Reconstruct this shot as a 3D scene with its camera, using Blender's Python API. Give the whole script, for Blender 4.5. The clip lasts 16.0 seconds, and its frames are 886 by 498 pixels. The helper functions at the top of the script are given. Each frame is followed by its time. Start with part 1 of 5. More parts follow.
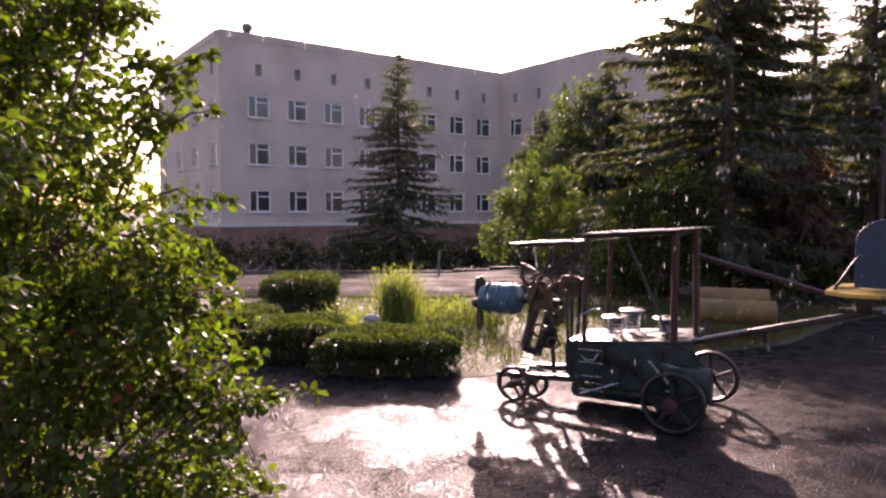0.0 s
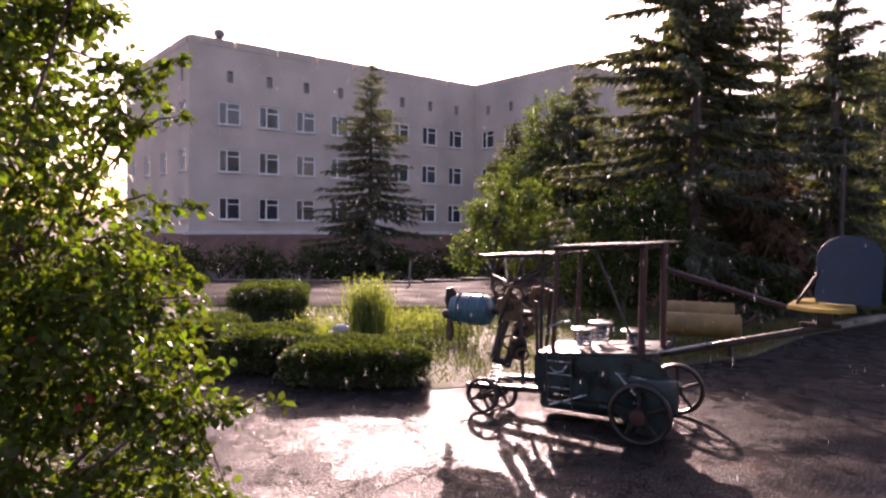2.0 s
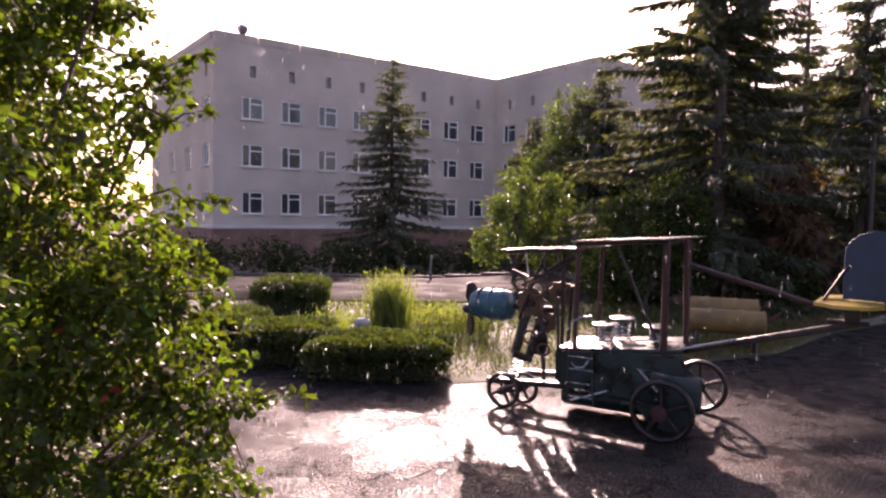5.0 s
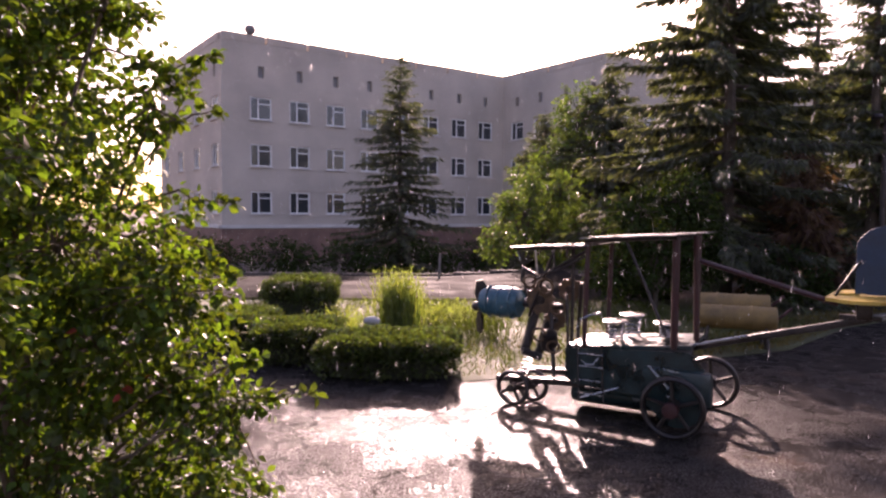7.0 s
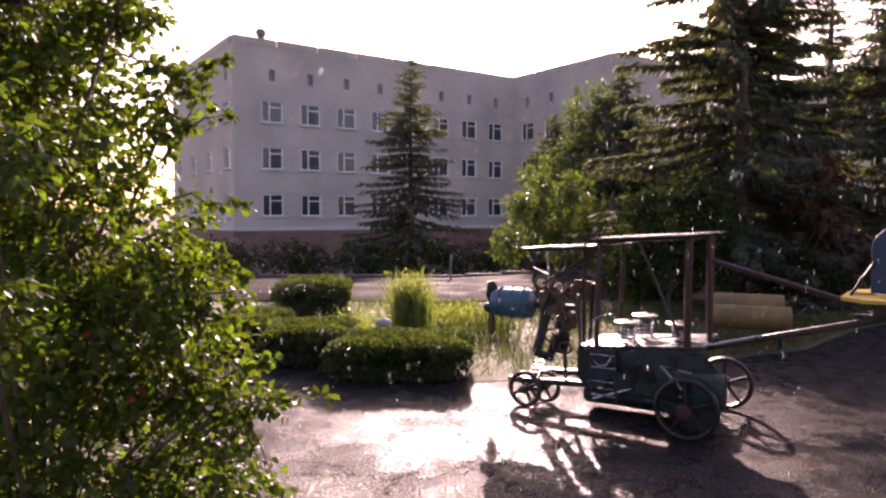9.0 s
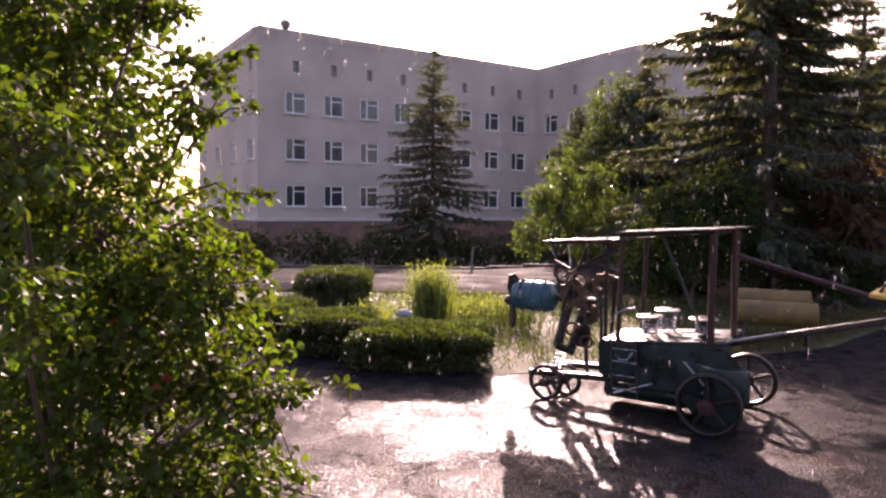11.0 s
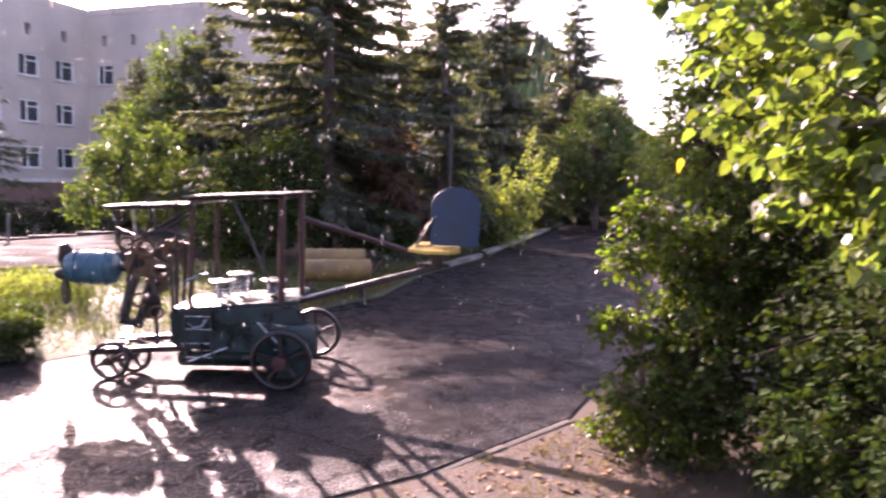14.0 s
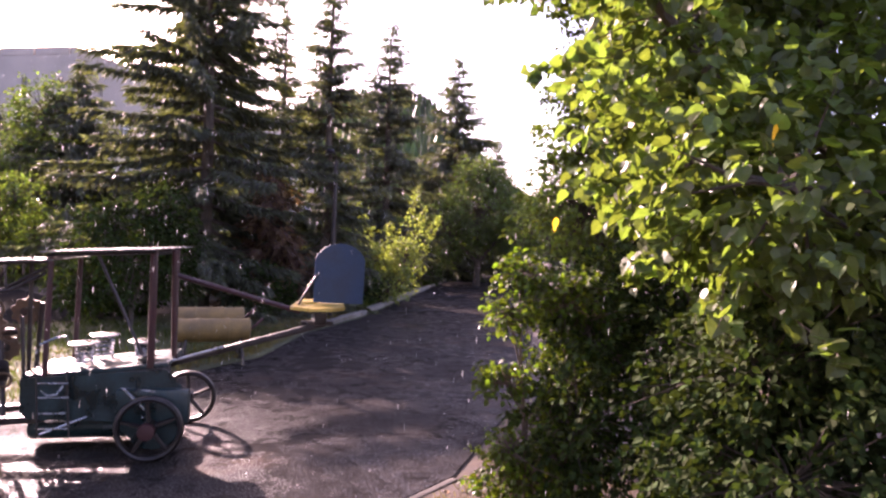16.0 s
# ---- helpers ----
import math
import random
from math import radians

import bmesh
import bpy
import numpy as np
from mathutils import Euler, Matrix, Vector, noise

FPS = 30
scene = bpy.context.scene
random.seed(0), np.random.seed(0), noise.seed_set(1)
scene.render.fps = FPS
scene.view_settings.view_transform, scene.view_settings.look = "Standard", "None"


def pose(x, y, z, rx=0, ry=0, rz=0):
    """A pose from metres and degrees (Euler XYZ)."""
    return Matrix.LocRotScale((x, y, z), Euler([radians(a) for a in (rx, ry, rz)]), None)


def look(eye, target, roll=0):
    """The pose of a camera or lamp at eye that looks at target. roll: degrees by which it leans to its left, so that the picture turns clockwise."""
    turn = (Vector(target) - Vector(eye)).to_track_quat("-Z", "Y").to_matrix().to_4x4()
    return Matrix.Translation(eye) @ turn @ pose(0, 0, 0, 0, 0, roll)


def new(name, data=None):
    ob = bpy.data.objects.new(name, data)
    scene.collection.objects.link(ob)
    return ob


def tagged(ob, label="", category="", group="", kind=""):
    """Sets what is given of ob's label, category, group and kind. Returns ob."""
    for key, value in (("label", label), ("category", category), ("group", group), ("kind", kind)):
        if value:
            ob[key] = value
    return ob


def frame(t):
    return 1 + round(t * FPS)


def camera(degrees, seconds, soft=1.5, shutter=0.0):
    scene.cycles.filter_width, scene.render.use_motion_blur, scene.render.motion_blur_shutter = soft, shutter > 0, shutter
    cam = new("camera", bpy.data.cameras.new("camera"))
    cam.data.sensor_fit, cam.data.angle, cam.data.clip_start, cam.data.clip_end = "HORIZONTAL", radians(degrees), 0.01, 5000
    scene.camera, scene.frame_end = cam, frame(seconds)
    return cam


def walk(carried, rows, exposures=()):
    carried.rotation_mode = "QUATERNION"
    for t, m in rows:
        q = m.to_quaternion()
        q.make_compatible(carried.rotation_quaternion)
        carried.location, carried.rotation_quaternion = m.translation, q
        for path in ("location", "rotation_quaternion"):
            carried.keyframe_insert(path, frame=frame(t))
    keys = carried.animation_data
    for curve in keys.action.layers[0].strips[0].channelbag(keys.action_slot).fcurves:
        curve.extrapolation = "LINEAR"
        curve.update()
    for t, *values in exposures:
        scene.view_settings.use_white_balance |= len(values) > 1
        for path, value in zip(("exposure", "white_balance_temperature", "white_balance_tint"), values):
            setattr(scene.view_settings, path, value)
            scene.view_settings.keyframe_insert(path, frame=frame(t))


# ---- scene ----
# ---------------------------------------------------------------- camera
cam = camera(67.0, 16.0, soft=2.4, shutter=0.4)
EYE = (0.0, 0.0, 1.65)
PATH = [
    (0.0, -0.00, -3.40, 0.00),
    (0.5, 0.29, -3.56, -0.14),
    (1.0, 0.35, -3.22, -0.33),
    (1.5, -1.55, -2.47, -0.99),
    (2.0, -2.43, -2.47, -0.87),
    (2.5, -1.52, -3.34, -0.75),
    (3.0, -0.54, -3.47, -0.75),
    (3.5, -0.68, -3.00, -0.96),
    (4.0, -0.87, -3.02, -1.25),
    (4.5, -0.59, -3.01, -0.99),
    (6.8, -0.92, -2.77, -0.98),
    (7.0, 0.09, -3.14, -0.47),
    (7.5, 0.44, -3.52, -0.27),
    (8.0, 0.02, -3.68, 0.01),
    (8.5, 0.13, -3.25, -0.03),
    (9.0, 1.02, -3.03, -0.09),
    (9.5, 2.67, -2.87, -0.35),
    (9.7, 3.73, -3.00, -0.60),
    (11.8, 0.19, -3.83, -0.59),
    (12.0, -2.80, -3.37, -0.30),
    (12.5, -9.52, -4.32, 0.07),
    (13.0, -15.82, -6.01, 0.81),
    (13.5, -24.02, -6.47, 0.45),
    (14.0, -32.61, -5.99, -1.93),
    (14.5, -38.97, -4.96, -3.08),
    (15.0, -40.61, -3.74, -3.47),
    (15.5, -43.07, -2.35, -3.04),
    (16.0, -42.46, -0.78, -2.36),
]
walk(cam, [(t, pose(*EYE, 90 + p, r, w)) for t, w, p, r in PATH],
     exposures=[(0.0, 1.55, 7100, 49), (11.8, 1.55, 7100, 49), (12.6, 2.0, 6900, 49), (14.3, 2.55, 6700, 51), (15.0, 2.6, 6700, 53), (16.0, 2.35, 6700, 54)])

# ---------------------------------------------------------------- light
SUN_ELEV, SUN_AZ = 22.0, 3.0          # degrees; azimuth clockwise from +y
world = bpy.data.worlds.new("sky")
world.use_nodes = True
wn = world.node_tree
sky = wn.nodes.new("ShaderNodeTexSky")
sky.sky_type, sky.sun_disc = 'NISHITA', False
sky.sun_elevation, sky.sun_rotation = radians(SUN_ELEV), radians(SUN_AZ)
sky.air_density, sky.dust_density, sky.ozone_density = 1.0, 2.5, 1.0
wn.nodes["Background"].inputs["Strength"].default_value = 0.115
wn.links.new(sky.outputs["Color"], wn.nodes["Background"].inputs["Color"])
scene.world = world
sun = new("sun", bpy.data.lights.new("sun", 'SUN'))
sun.data.energy, sun.data.angle, sun.data.color = 5.0, radians(0.6), (1.0, 0.9, 0.76)
el, az = radians(SUN_ELEV), radians(SUN_AZ)
sun.matrix_world = look((math.sin(az) * 60 * math.cos(el), math.cos(az) * 60 * math.cos(el), 60 * math.sin(el)), (0, 0, 0))

# ---------------------------------------------------------------- materials


def material(name, base, rough=0.8, metal=0.0, vary=0.25, scale=6.0, fine=60.0, bump=0.15, dark=None,
             island=0.0, through_light=0.0, spec=0.5, wet=0.0, dist=0.02):
    """Painted or natural surface with coarse stains, fine grain and relief, in metres."""
    m = bpy.data.materials.new(name)
    m.use_nodes = True
    nt = m.node_tree
    N, Lk = nt.nodes, nt.links
    b = N["Principled BSDF"]
    b.inputs["Metallic"].default_value = metal
    b.inputs["Specular IOR Level"].default_value = spec
    tc = N.new("ShaderNodeTexCoord")
    big, small = N.new("ShaderNodeTexNoise"), N.new("ShaderNodeTexNoise")
    big.inputs["Scale"].default_value, small.inputs["Scale"].default_value = scale, fine
    big.inputs["Detail"].default_value, small.inputs["Detail"].default_value = 6, 4
    for n in (big, small):
        Lk.new(tc.outputs["Object"], n.inputs["Vector"])
    ramp = N.new("ShaderNodeValToRGB")
    ramp.color_ramp.elements[0].position, ramp.color_ramp.elements[1].position = 0.3, 0.7
    lo = dark or tuple(c * (1 - vary) for c in base)
    hi = tuple(min(1, c * (1 + vary * 0.6)) for c in base)
    ramp.color_ramp.elements[0].color, ramp.color_ramp.elements[1].color = (*lo, 1), (*hi, 1)
    Lk.new(big.outputs["Fac"], ramp.inputs["Fac"])
    mul = N.new("ShaderNodeMix")
    mul.data_type, mul.blend_type = 'RGBA', 'MULTIPLY'
    mul.inputs["Factor"].default_value = 1.0
    gr = N.new("ShaderNodeMapRange")
    gr.inputs["From Min"].default_value, gr.inputs["From Max"].default_value = 0.3, 0.7
    gr.inputs["To Min"].default_value, gr.inputs["To Max"].default_value = 1 - vary * 0.6, 1.0
    Lk.new(small.outputs["Fac"], gr.inputs["Value"])
    Lk.new(ramp.outputs["Color"], mul.inputs["A"])
    Lk.new(gr.outputs["Result"], mul.inputs["B"])
    col = mul.outputs["Result"]
    if island:
        geo = N.new("ShaderNodeNewGeometry")
        hsv = N.new("ShaderNodeHueSaturation")
        r1, r2 = N.new("ShaderNodeMapRange"), N.new("ShaderNodeMapRange")
        r1.inputs["To Min"].default_value, r1.inputs["To Max"].default_value = 1 - island, 1 + island
        r2.inputs["To Min"].default_value, r2.inputs["To Max"].default_value = 0.5 - island * 0.06, 0.5 + island * 0.05
        Lk.new(geo.outputs["Random Per Island"], r1.inputs["Value"])
        Lk.new(geo.outputs["Random Per Island"], r2.inputs["Value"])
        Lk.new(r1.outputs["Result"], hsv.inputs["Value"])
        Lk.new(r2.outputs["Result"], hsv.inputs["Hue"])
        Lk.new(col, hsv.inputs["Color"])
        col = hsv.outputs["Color"]
    Lk.new(col, b.inputs["Base Color"])
    rr = N.new("ShaderNodeMapRange")
    rr.inputs["From Min"].default_value, rr.inputs["From Max"].default_value = 0.35, 0.65
    rr.inputs["To Min"].default_value, rr.inputs["To Max"].default_value = max(0.05, rough - 0.12 - wet), min(1, rough + 0.1)
    Lk.new(big.outputs["Fac"], rr.inputs["Value"])
    Lk.new(rr.outputs["Result"], b.inputs["Roughness"])
    if bump:
        bp = N.new("ShaderNodeBump")
        bp.inputs["Strength"].default_value, bp.inputs["Distance"].default_value = bump, dist
        Lk.new(small.outputs["Fac"], bp.inputs["Height"])
        Lk.new(bp.outputs["Normal"], b.inputs["Normal"])
    if through_light:
        tr = N.new("ShaderNodeBsdfTranslucent")
        warm = N.new("ShaderNodeMix")
        warm.data_type, warm.blend_type = 'RGBA', 'MULTIPLY'
        warm.inputs["Factor"].default_value = 1.0
        warm.inputs["B"].default_value = (1.75, 1.85, 0.55, 1)
        Lk.new(col, warm.inputs["A"])
        Lk.new(warm.outputs["Result"], tr.inputs["Color"])
        mx = N.new("ShaderNodeMixShader")
        mx.inputs["Fac"].default_value = through_light
        Lk.new(b.outputs["BSDF"], mx.inputs[1])
        Lk.new(tr.outputs["BSDF"], mx.inputs[2])
        Lk.new(mx.outputs["Shader"], N["Material Output"].inputs["Surface"])
    return m


def asphalt_material(name="wet_asphalt", dry=0.0, shine=0.23):
    """Old wet asphalt: gritty, cracked, with smooth puddle film and dry raised stones."""
    m = bpy.data.materials.new(name)
    m.use_nodes = True
    N, Lk = m.node_tree.nodes, m.node_tree.links
    b = N["Principled BSDF"]
    tc = N.new("ShaderNodeTexCoord")

    def noise_node(scale, detail=5, rough=0.55):
        n = N.new("ShaderNodeTexNoise")
        n.inputs["Scale"].default_value, n.inputs["Detail"].default_value, n.inputs["Roughness"].default_value = scale, detail, rough
        Lk.new(tc.outputs["Object"], n.inputs["Vector"])
        return n

    def remap(src, a, z, lo, hi):
        n = N.new("ShaderNodeMapRange")
        for key, v in zip(("From Min", "From Max", "To Min", "To Max"), (a, z, lo, hi)):
            n.inputs[key].default_value = v
        Lk.new(src, n.inputs["Value"])
        return n.outputs["Result"]

    def math_node(op, a, c):
        n = N.new("ShaderNodeMath")
        n.operation = op
        for i, v in enumerate((a, c)):
            if isinstance(v, (int, float)):
                n.inputs[i].default_value = v
            else:
                Lk.new(v, n.inputs[i])
        return n.outputs[0]
    patch, mid, grit = noise_node(0.9, 6), noise_node(5.0, 6, 0.65), noise_node(48.0, 4, 0.8)
    crack = N.new("ShaderNodeTexVoronoi")
    crack.feature = 'DISTANCE_TO_EDGE'
    crack.inputs["Scale"].default_value = 1.1
    warp = N.new("ShaderNodeMixRGB")
    warp.blend_type = 'ADD'
    warp.inputs["Fac"].default_value = 0.35
    Lk.new(tc.outputs["Object"], warp.inputs[1])
    Lk.new(mid.outputs["Color"], warp.inputs[2])
    Lk.new(warp.outputs[0], crack.inputs["Vector"])
    crackmask = remap(crack.outputs["Distance"], 0.0, 0.014, 0.0, 1.0)
    ramp = N.new("ShaderNodeValToRGB")
    e = ramp.color_ramp.elements
    e[0].position, e[0].color = 0.32, (0.019, 0.0165, 0.0150, 1)
    e[1].position, e[1].color = 0.70, (0.040, 0.035, 0.032, 1)
    Lk.new(mid.outputs["Fac"], ramp.inputs["Fac"])
    dim = N.new("ShaderNodeMix")
    dim.data_type, dim.blend_type = 'RGBA', 'MULTIPLY'
    dim.inputs["Factor"].default_value = 1.0
    Lk.new(ramp.outputs["Color"], dim.inputs["A"])
    Lk.new(remap(crackmask, 0, 1, 0.4, 1.0), dim.inputs["B"])
    dirt = N.new("ShaderNodeMix")
    dirt.data_type = 'RGBA'
    dirt.inputs["B"].default_value = (0.065, 0.045, 0.034, 1)
    dirty = noise_node(0.7, 7, 0.6)
    Lk.new(remap(dirty.outputs["Fac"], 0.58, 0.68, 0.0, 0.8), dirt.inputs["Factor"])
    Lk.new(dim.outputs["Result"], dirt.inputs["A"])
    Lk.new(dirt.outputs["Result"], b.inputs["Base Color"])
    wetness = remap(math_node('ADD', math_node('MULTIPLY', patch.outputs["Fac"], 0.55), math_node('MULTIPLY', mid.outputs["Fac"], 0.45)), 0.44 + dry, 0.60 + dry, 1.0, 0.0)
    b.inputs["Roughness"].default_value = 0.9
    glint, glint2 = noise_node(66.0, 3, 0.7), noise_node(5.0, 5, 0.6)
    film = math_node('MULTIPLY', math_node('MULTIPLY', crackmask, remap(glint.outputs["Fac"], 0.49, 0.60, 0.003, shine)),
                     math_node('MULTIPLY', remap(wetness, 0, 1, 0.35, 1.0), remap(glint2.outputs["Fac"], 0.38, 0.58, 0.45, 1.0)))
    gloss = N.new("ShaderNodeBsdfGlossy")
    gloss.inputs["Color"].default_value = (0.9, 0.9, 0.9, 1)
    Lk.new(remap(wetness, 0, 1, 0.36, 0.24), gloss.inputs["Roughness"])
    b.inputs["Specular IOR Level"].default_value = 0.0
    coat = N.new("ShaderNodeMixShader")
    Lk.new(film, coat.inputs["Fac"])
    Lk.new(b.outputs["BSDF"], coat.inputs[1])
    Lk.new(gloss.outputs["BSDF"], coat.inputs[2])
    Lk.new(coat.outputs["Shader"], N["Material Output"].inputs["Surface"])
    h = math_node('ADD', math_node('MULTIPLY', grit.outputs["Fac"], remap(wetness, 0, 1, 1.9, 0.8)),
                  math_node('ADD', math_node('MULTIPLY', mid.outputs["Fac"], 0.8), math_node('MULTIPLY', crackmask, 0.25)))
    bp = N.new("ShaderNodeBump")
    bp.inputs["Strength"].default_value, bp.inputs["Distance"].default_value = 0.55, 0.010
    Lk.new(h, bp.inputs["Height"])
    Lk.new(bp.outputs["Normal"], b.inputs["Normal"])
    Lk.new(bp.outputs["Normal"], gloss.inputs["Normal"])
    return m


def glass_material():
    m = bpy.data.materials.new("window_glass")
    m.use_nodes = True
    b = m.node_tree.nodes["Principled BSDF"]
    b.inputs["Base Color"].default_value = (0.03, 0.035, 0.04, 1)
    b.inputs["Roughness"].default_value = 0.06
    b.inputs["Specular IOR Level"].default_value = 0.8
    return m


ASPHALT = asphalt_material()
# shinier copy of the wet asphalt, for the added glare patch
GLAREFILM = asphalt_material("glare_film_on_asphalt", 0.03, 0.29)
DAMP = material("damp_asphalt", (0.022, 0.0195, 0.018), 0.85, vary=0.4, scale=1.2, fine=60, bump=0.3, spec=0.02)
WATER = material("puddle_water", (0.03, 0.028, 0.025), 0.3, vary=0.2, scale=3, fine=22, bump=0.6, dist=0.03)
GLASS = glass_material()
SOIL = material("soil_litter", (0.085, 0.056, 0.034), 0.9, vary=0.5, scale=2.5, fine=45, bump=0.6)
LAWN = material("lawn_soil", (0.075, 0.085, 0.03), 0.9, vary=0.5, scale=1.5, fine=40, bump=0.5)
GRASS = material("grass_blade", (0.065, 0.085, 0.025), 0.6, vary=0.3, bump=0, island=0.4, through_light=0.32, spec=0.12)
STRAW = material("dry_grass_blade", (0.15, 0.115, 0.05), 0.7, vary=0.3, bump=0, island=0.4, through_light=0.25, spec=0.12)
CONCRETE = material("kerb_concrete", (0.24, 0.215, 0.185), 0.75, vary=0.35, scale=4, fine=70, bump=0.3)
# copy of the kerb concrete, colour lowered for shade and to match soil
DARK_CONCRETE = material("dark_concrete", (0.10, 0.082, 0.066), 0.9, vary=0.5, scale=5, fine=70, bump=0.3)
PLASTER = material("grey_plaster", (0.52, 0.45, 0.375), 0.9, vary=0.2, scale=0.35, fine=14, bump=0.1)
BRICK = material("red_brick", (0.23, 0.13, 0.10), 0.9, vary=0.3, scale=1.2, fine=20, bump=0.2)
TRIM = material("pale_trim", (0.60, 0.57, 0.53), 0.85, vary=0.15, scale=1, fine=20, bump=0.1)
FRAME = material("white_frame", (0.78, 0.77, 0.74), 0.5, vary=0.08, scale=3, fine=30, bump=0.03)
TIN = material("roof_tin", (0.25, 0.24, 0.24), 0.5, metal=0.4, vary=0.3, scale=0.8, fine=20, bump=0.1)
BARK = material("dark_bark", (0.10, 0.075, 0.055), 0.95, vary=0.5, scale=7, fine=40, bump=0.8)
TWIG = material("brown_twig", (0.12, 0.08, 0.05), 0.8, vary=0.4, scale=20, fine=90, bump=0.3)
NEEDLE = material("spruce_needles", (0.075, 0.085, 0.055), 0.7, vary=0.3, scale=2, bump=0, island=0.45, through_light=0.35)
DEAD_NEEDLE = material("dead_needles", (0.15, 0.085, 0.055), 0.8, vary=0.3, scale=2, bump=0, island=0.45, through_light=0.3)
LEAF_BUSH = material("bush_leaf", (0.062, 0.094, 0.012), 0.45, vary=0.25, scale=9, fine=120, bump=0.1, island=0.5, through_light=0.5, dist=0.004, spec=0.35)
LEAF_RED = material("red_leaf", (0.35, 0.05, 0.04), 0.4, vary=0.25, bump=0, island=0.3, through_light=0.4)
LEAF_GOLD = material("yellow_leaf", (0.55, 0.33, 0.04), 0.4, vary=0.25, bump=0, island=0.3, through_light=0.4)
LEAF_LINDEN = material("linden_leaf", (0.095, 0.135, 0.04), 0.45, vary=0.25, scale=9, fine=120, bump=0.1, island=0.4, through_light=0.52, dist=0.004)
# leaf colour darkened and dulled to stand for deep shade
LEAF_SHADE = material("shade_dark_leaf", (0.035, 0.055, 0.016), 0.8, vary=0.3, bump=0, island=0.45, through_light=0.2, spec=0.08)
LEAF_FAR = material("tree_leaf", (0.075, 0.11, 0.03), 0.5, vary=0.3, bump=0, island=0.45, through_light=0.45)
LEAF_LIGHT = material("pale_green_leaf", (0.16, 0.195, 0.07), 0.5, vary=0.3, bump=0, island=0.4, through_light=0.5)
HEDGE = material("hedge_leaf", (0.07, 0.095, 0.03), 0.3, vary=0.3, bump=0, island=0.5, through_light=0.28)
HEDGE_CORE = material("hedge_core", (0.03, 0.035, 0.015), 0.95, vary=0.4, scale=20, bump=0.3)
IRON = material("rusty_black_iron", (0.055, 0.045, 0.042), 0.42, metal=0.55, vary=0.5, scale=9, fine=70, bump=0.25)
STEEL = material("wet_bare_steel", (0.45, 0.44, 0.43), 0.28, metal=0.9, vary=0.3, scale=12, fine=80, bump=0.1)
TEAL = material("teal_paint", (0.011, 0.034, 0.036), 0.45, vary=0.65, scale=6, fine=50, bump=0.12, wet=0.15)
BLUE = material("blue_paint", (0.011, 0.042, 0.095), 0.5, vary=0.3, scale=5, fine=50, bump=0.1)
LIGHTBLUE = material("light_blue_paint", (0.04, 0.13, 0.17), 0.35, vary=0.3, scale=6, fine=50, bump=0.1, wet=0.1)
YELLOW = material("yellow_paint", (0.62, 0.42, 0.08), 0.4, vary=0.3, scale=5, fine=50, bump=0.1)
OCHRE = material("ochre_paint", (0.25, 0.155, 0.05), 0.6, vary=0.4, scale=5, fine=50, bump=0.15)
RED = material("dull_red_paint", (0.06, 0.015, 0.014), 0.55, vary=0.4, scale=6, fine=50, bump=0.15)
RUST = material("rusty_ochre_iron", (0.15, 0.092, 0.05), 0.55, metal=0.3, vary=0.5, scale=14, fine=80, bump=0.4)
ROOFTIN = material("wet_sheet_metal", (0.34, 0.33, 0.33), 0.3, metal=0.5, vary=0.3, scale=4, fine=40, bump=0.12, wet=0.1)
STONE = material("pale_stone", (0.55, 0.53, 0.50), 0.8, vary=0.3, scale=8, fine=60, bump=0.4)
HILLSIDE = material("wooded_hillside", (0.10, 0.11, 0.08), 0.95, vary=0.5, scale=0.06, fine=0.8, bump=0)

# ---------------------------------------------------------------- building blocks


def thing(name, m, label, category, group="", kind=""):
    e = new(name)
    e.matrix_world = m
    e.empty_display_size = 0.2
    return tagged(e, label, category, group, kind)


def mesh_of(bm, name, mat, smooth=None):
    me = bpy.data.meshes.new(name)
    bmesh.ops.recalc_face_normals(bm, faces=bm.faces)
    if smooth is not None:
        for f in bm.faces:
            f.smooth = True
        for e in bm.edges:
            if len(e.link_faces) == 2 and e.calc_face_angle(0) > radians(smooth):
                e.smooth = False
    bm.to_mesh(me)
    bm.free()
    me.materials.append(mat)
    return me


def part(name, bm, mat, parent=None, label="", smooth=35):
    ob = new(name, mesh_of(bm, name, mat, smooth))
    ob.parent = parent
    return tagged(ob, label)


def box(bm, sx, sy, sz, m=None, bevel=0.0):
    """A box of that size round the origin of m, its edges rounded by bevel."""
    r = bmesh.ops.create_cube(bm, size=1.0, matrix=(m or Matrix()) @ Matrix.Diagonal((sx, sy, sz, 1)))
    if bevel:
        edges = list({e for v in r["verts"] for e in v.link_edges})
        bmesh.ops.bevel(bm, geom=edges, offset=bevel, segments=2, affect='EDGES', profile=0.6)
    return bm


def tube(bm, p, q, r, r2=None, n=8):
    p, q = Vector(p), Vector(q)
    d = q - p
    m = Matrix.Translation((p + q) / 2) @ d.to_track_quat('Z', 'Y').to_matrix().to_4x4()
    bmesh.ops.create_cone(bm, cap_ends=True, segments=n, radius1=r, radius2=r if r2 is None else r2, depth=d.length, matrix=m)
    return bm


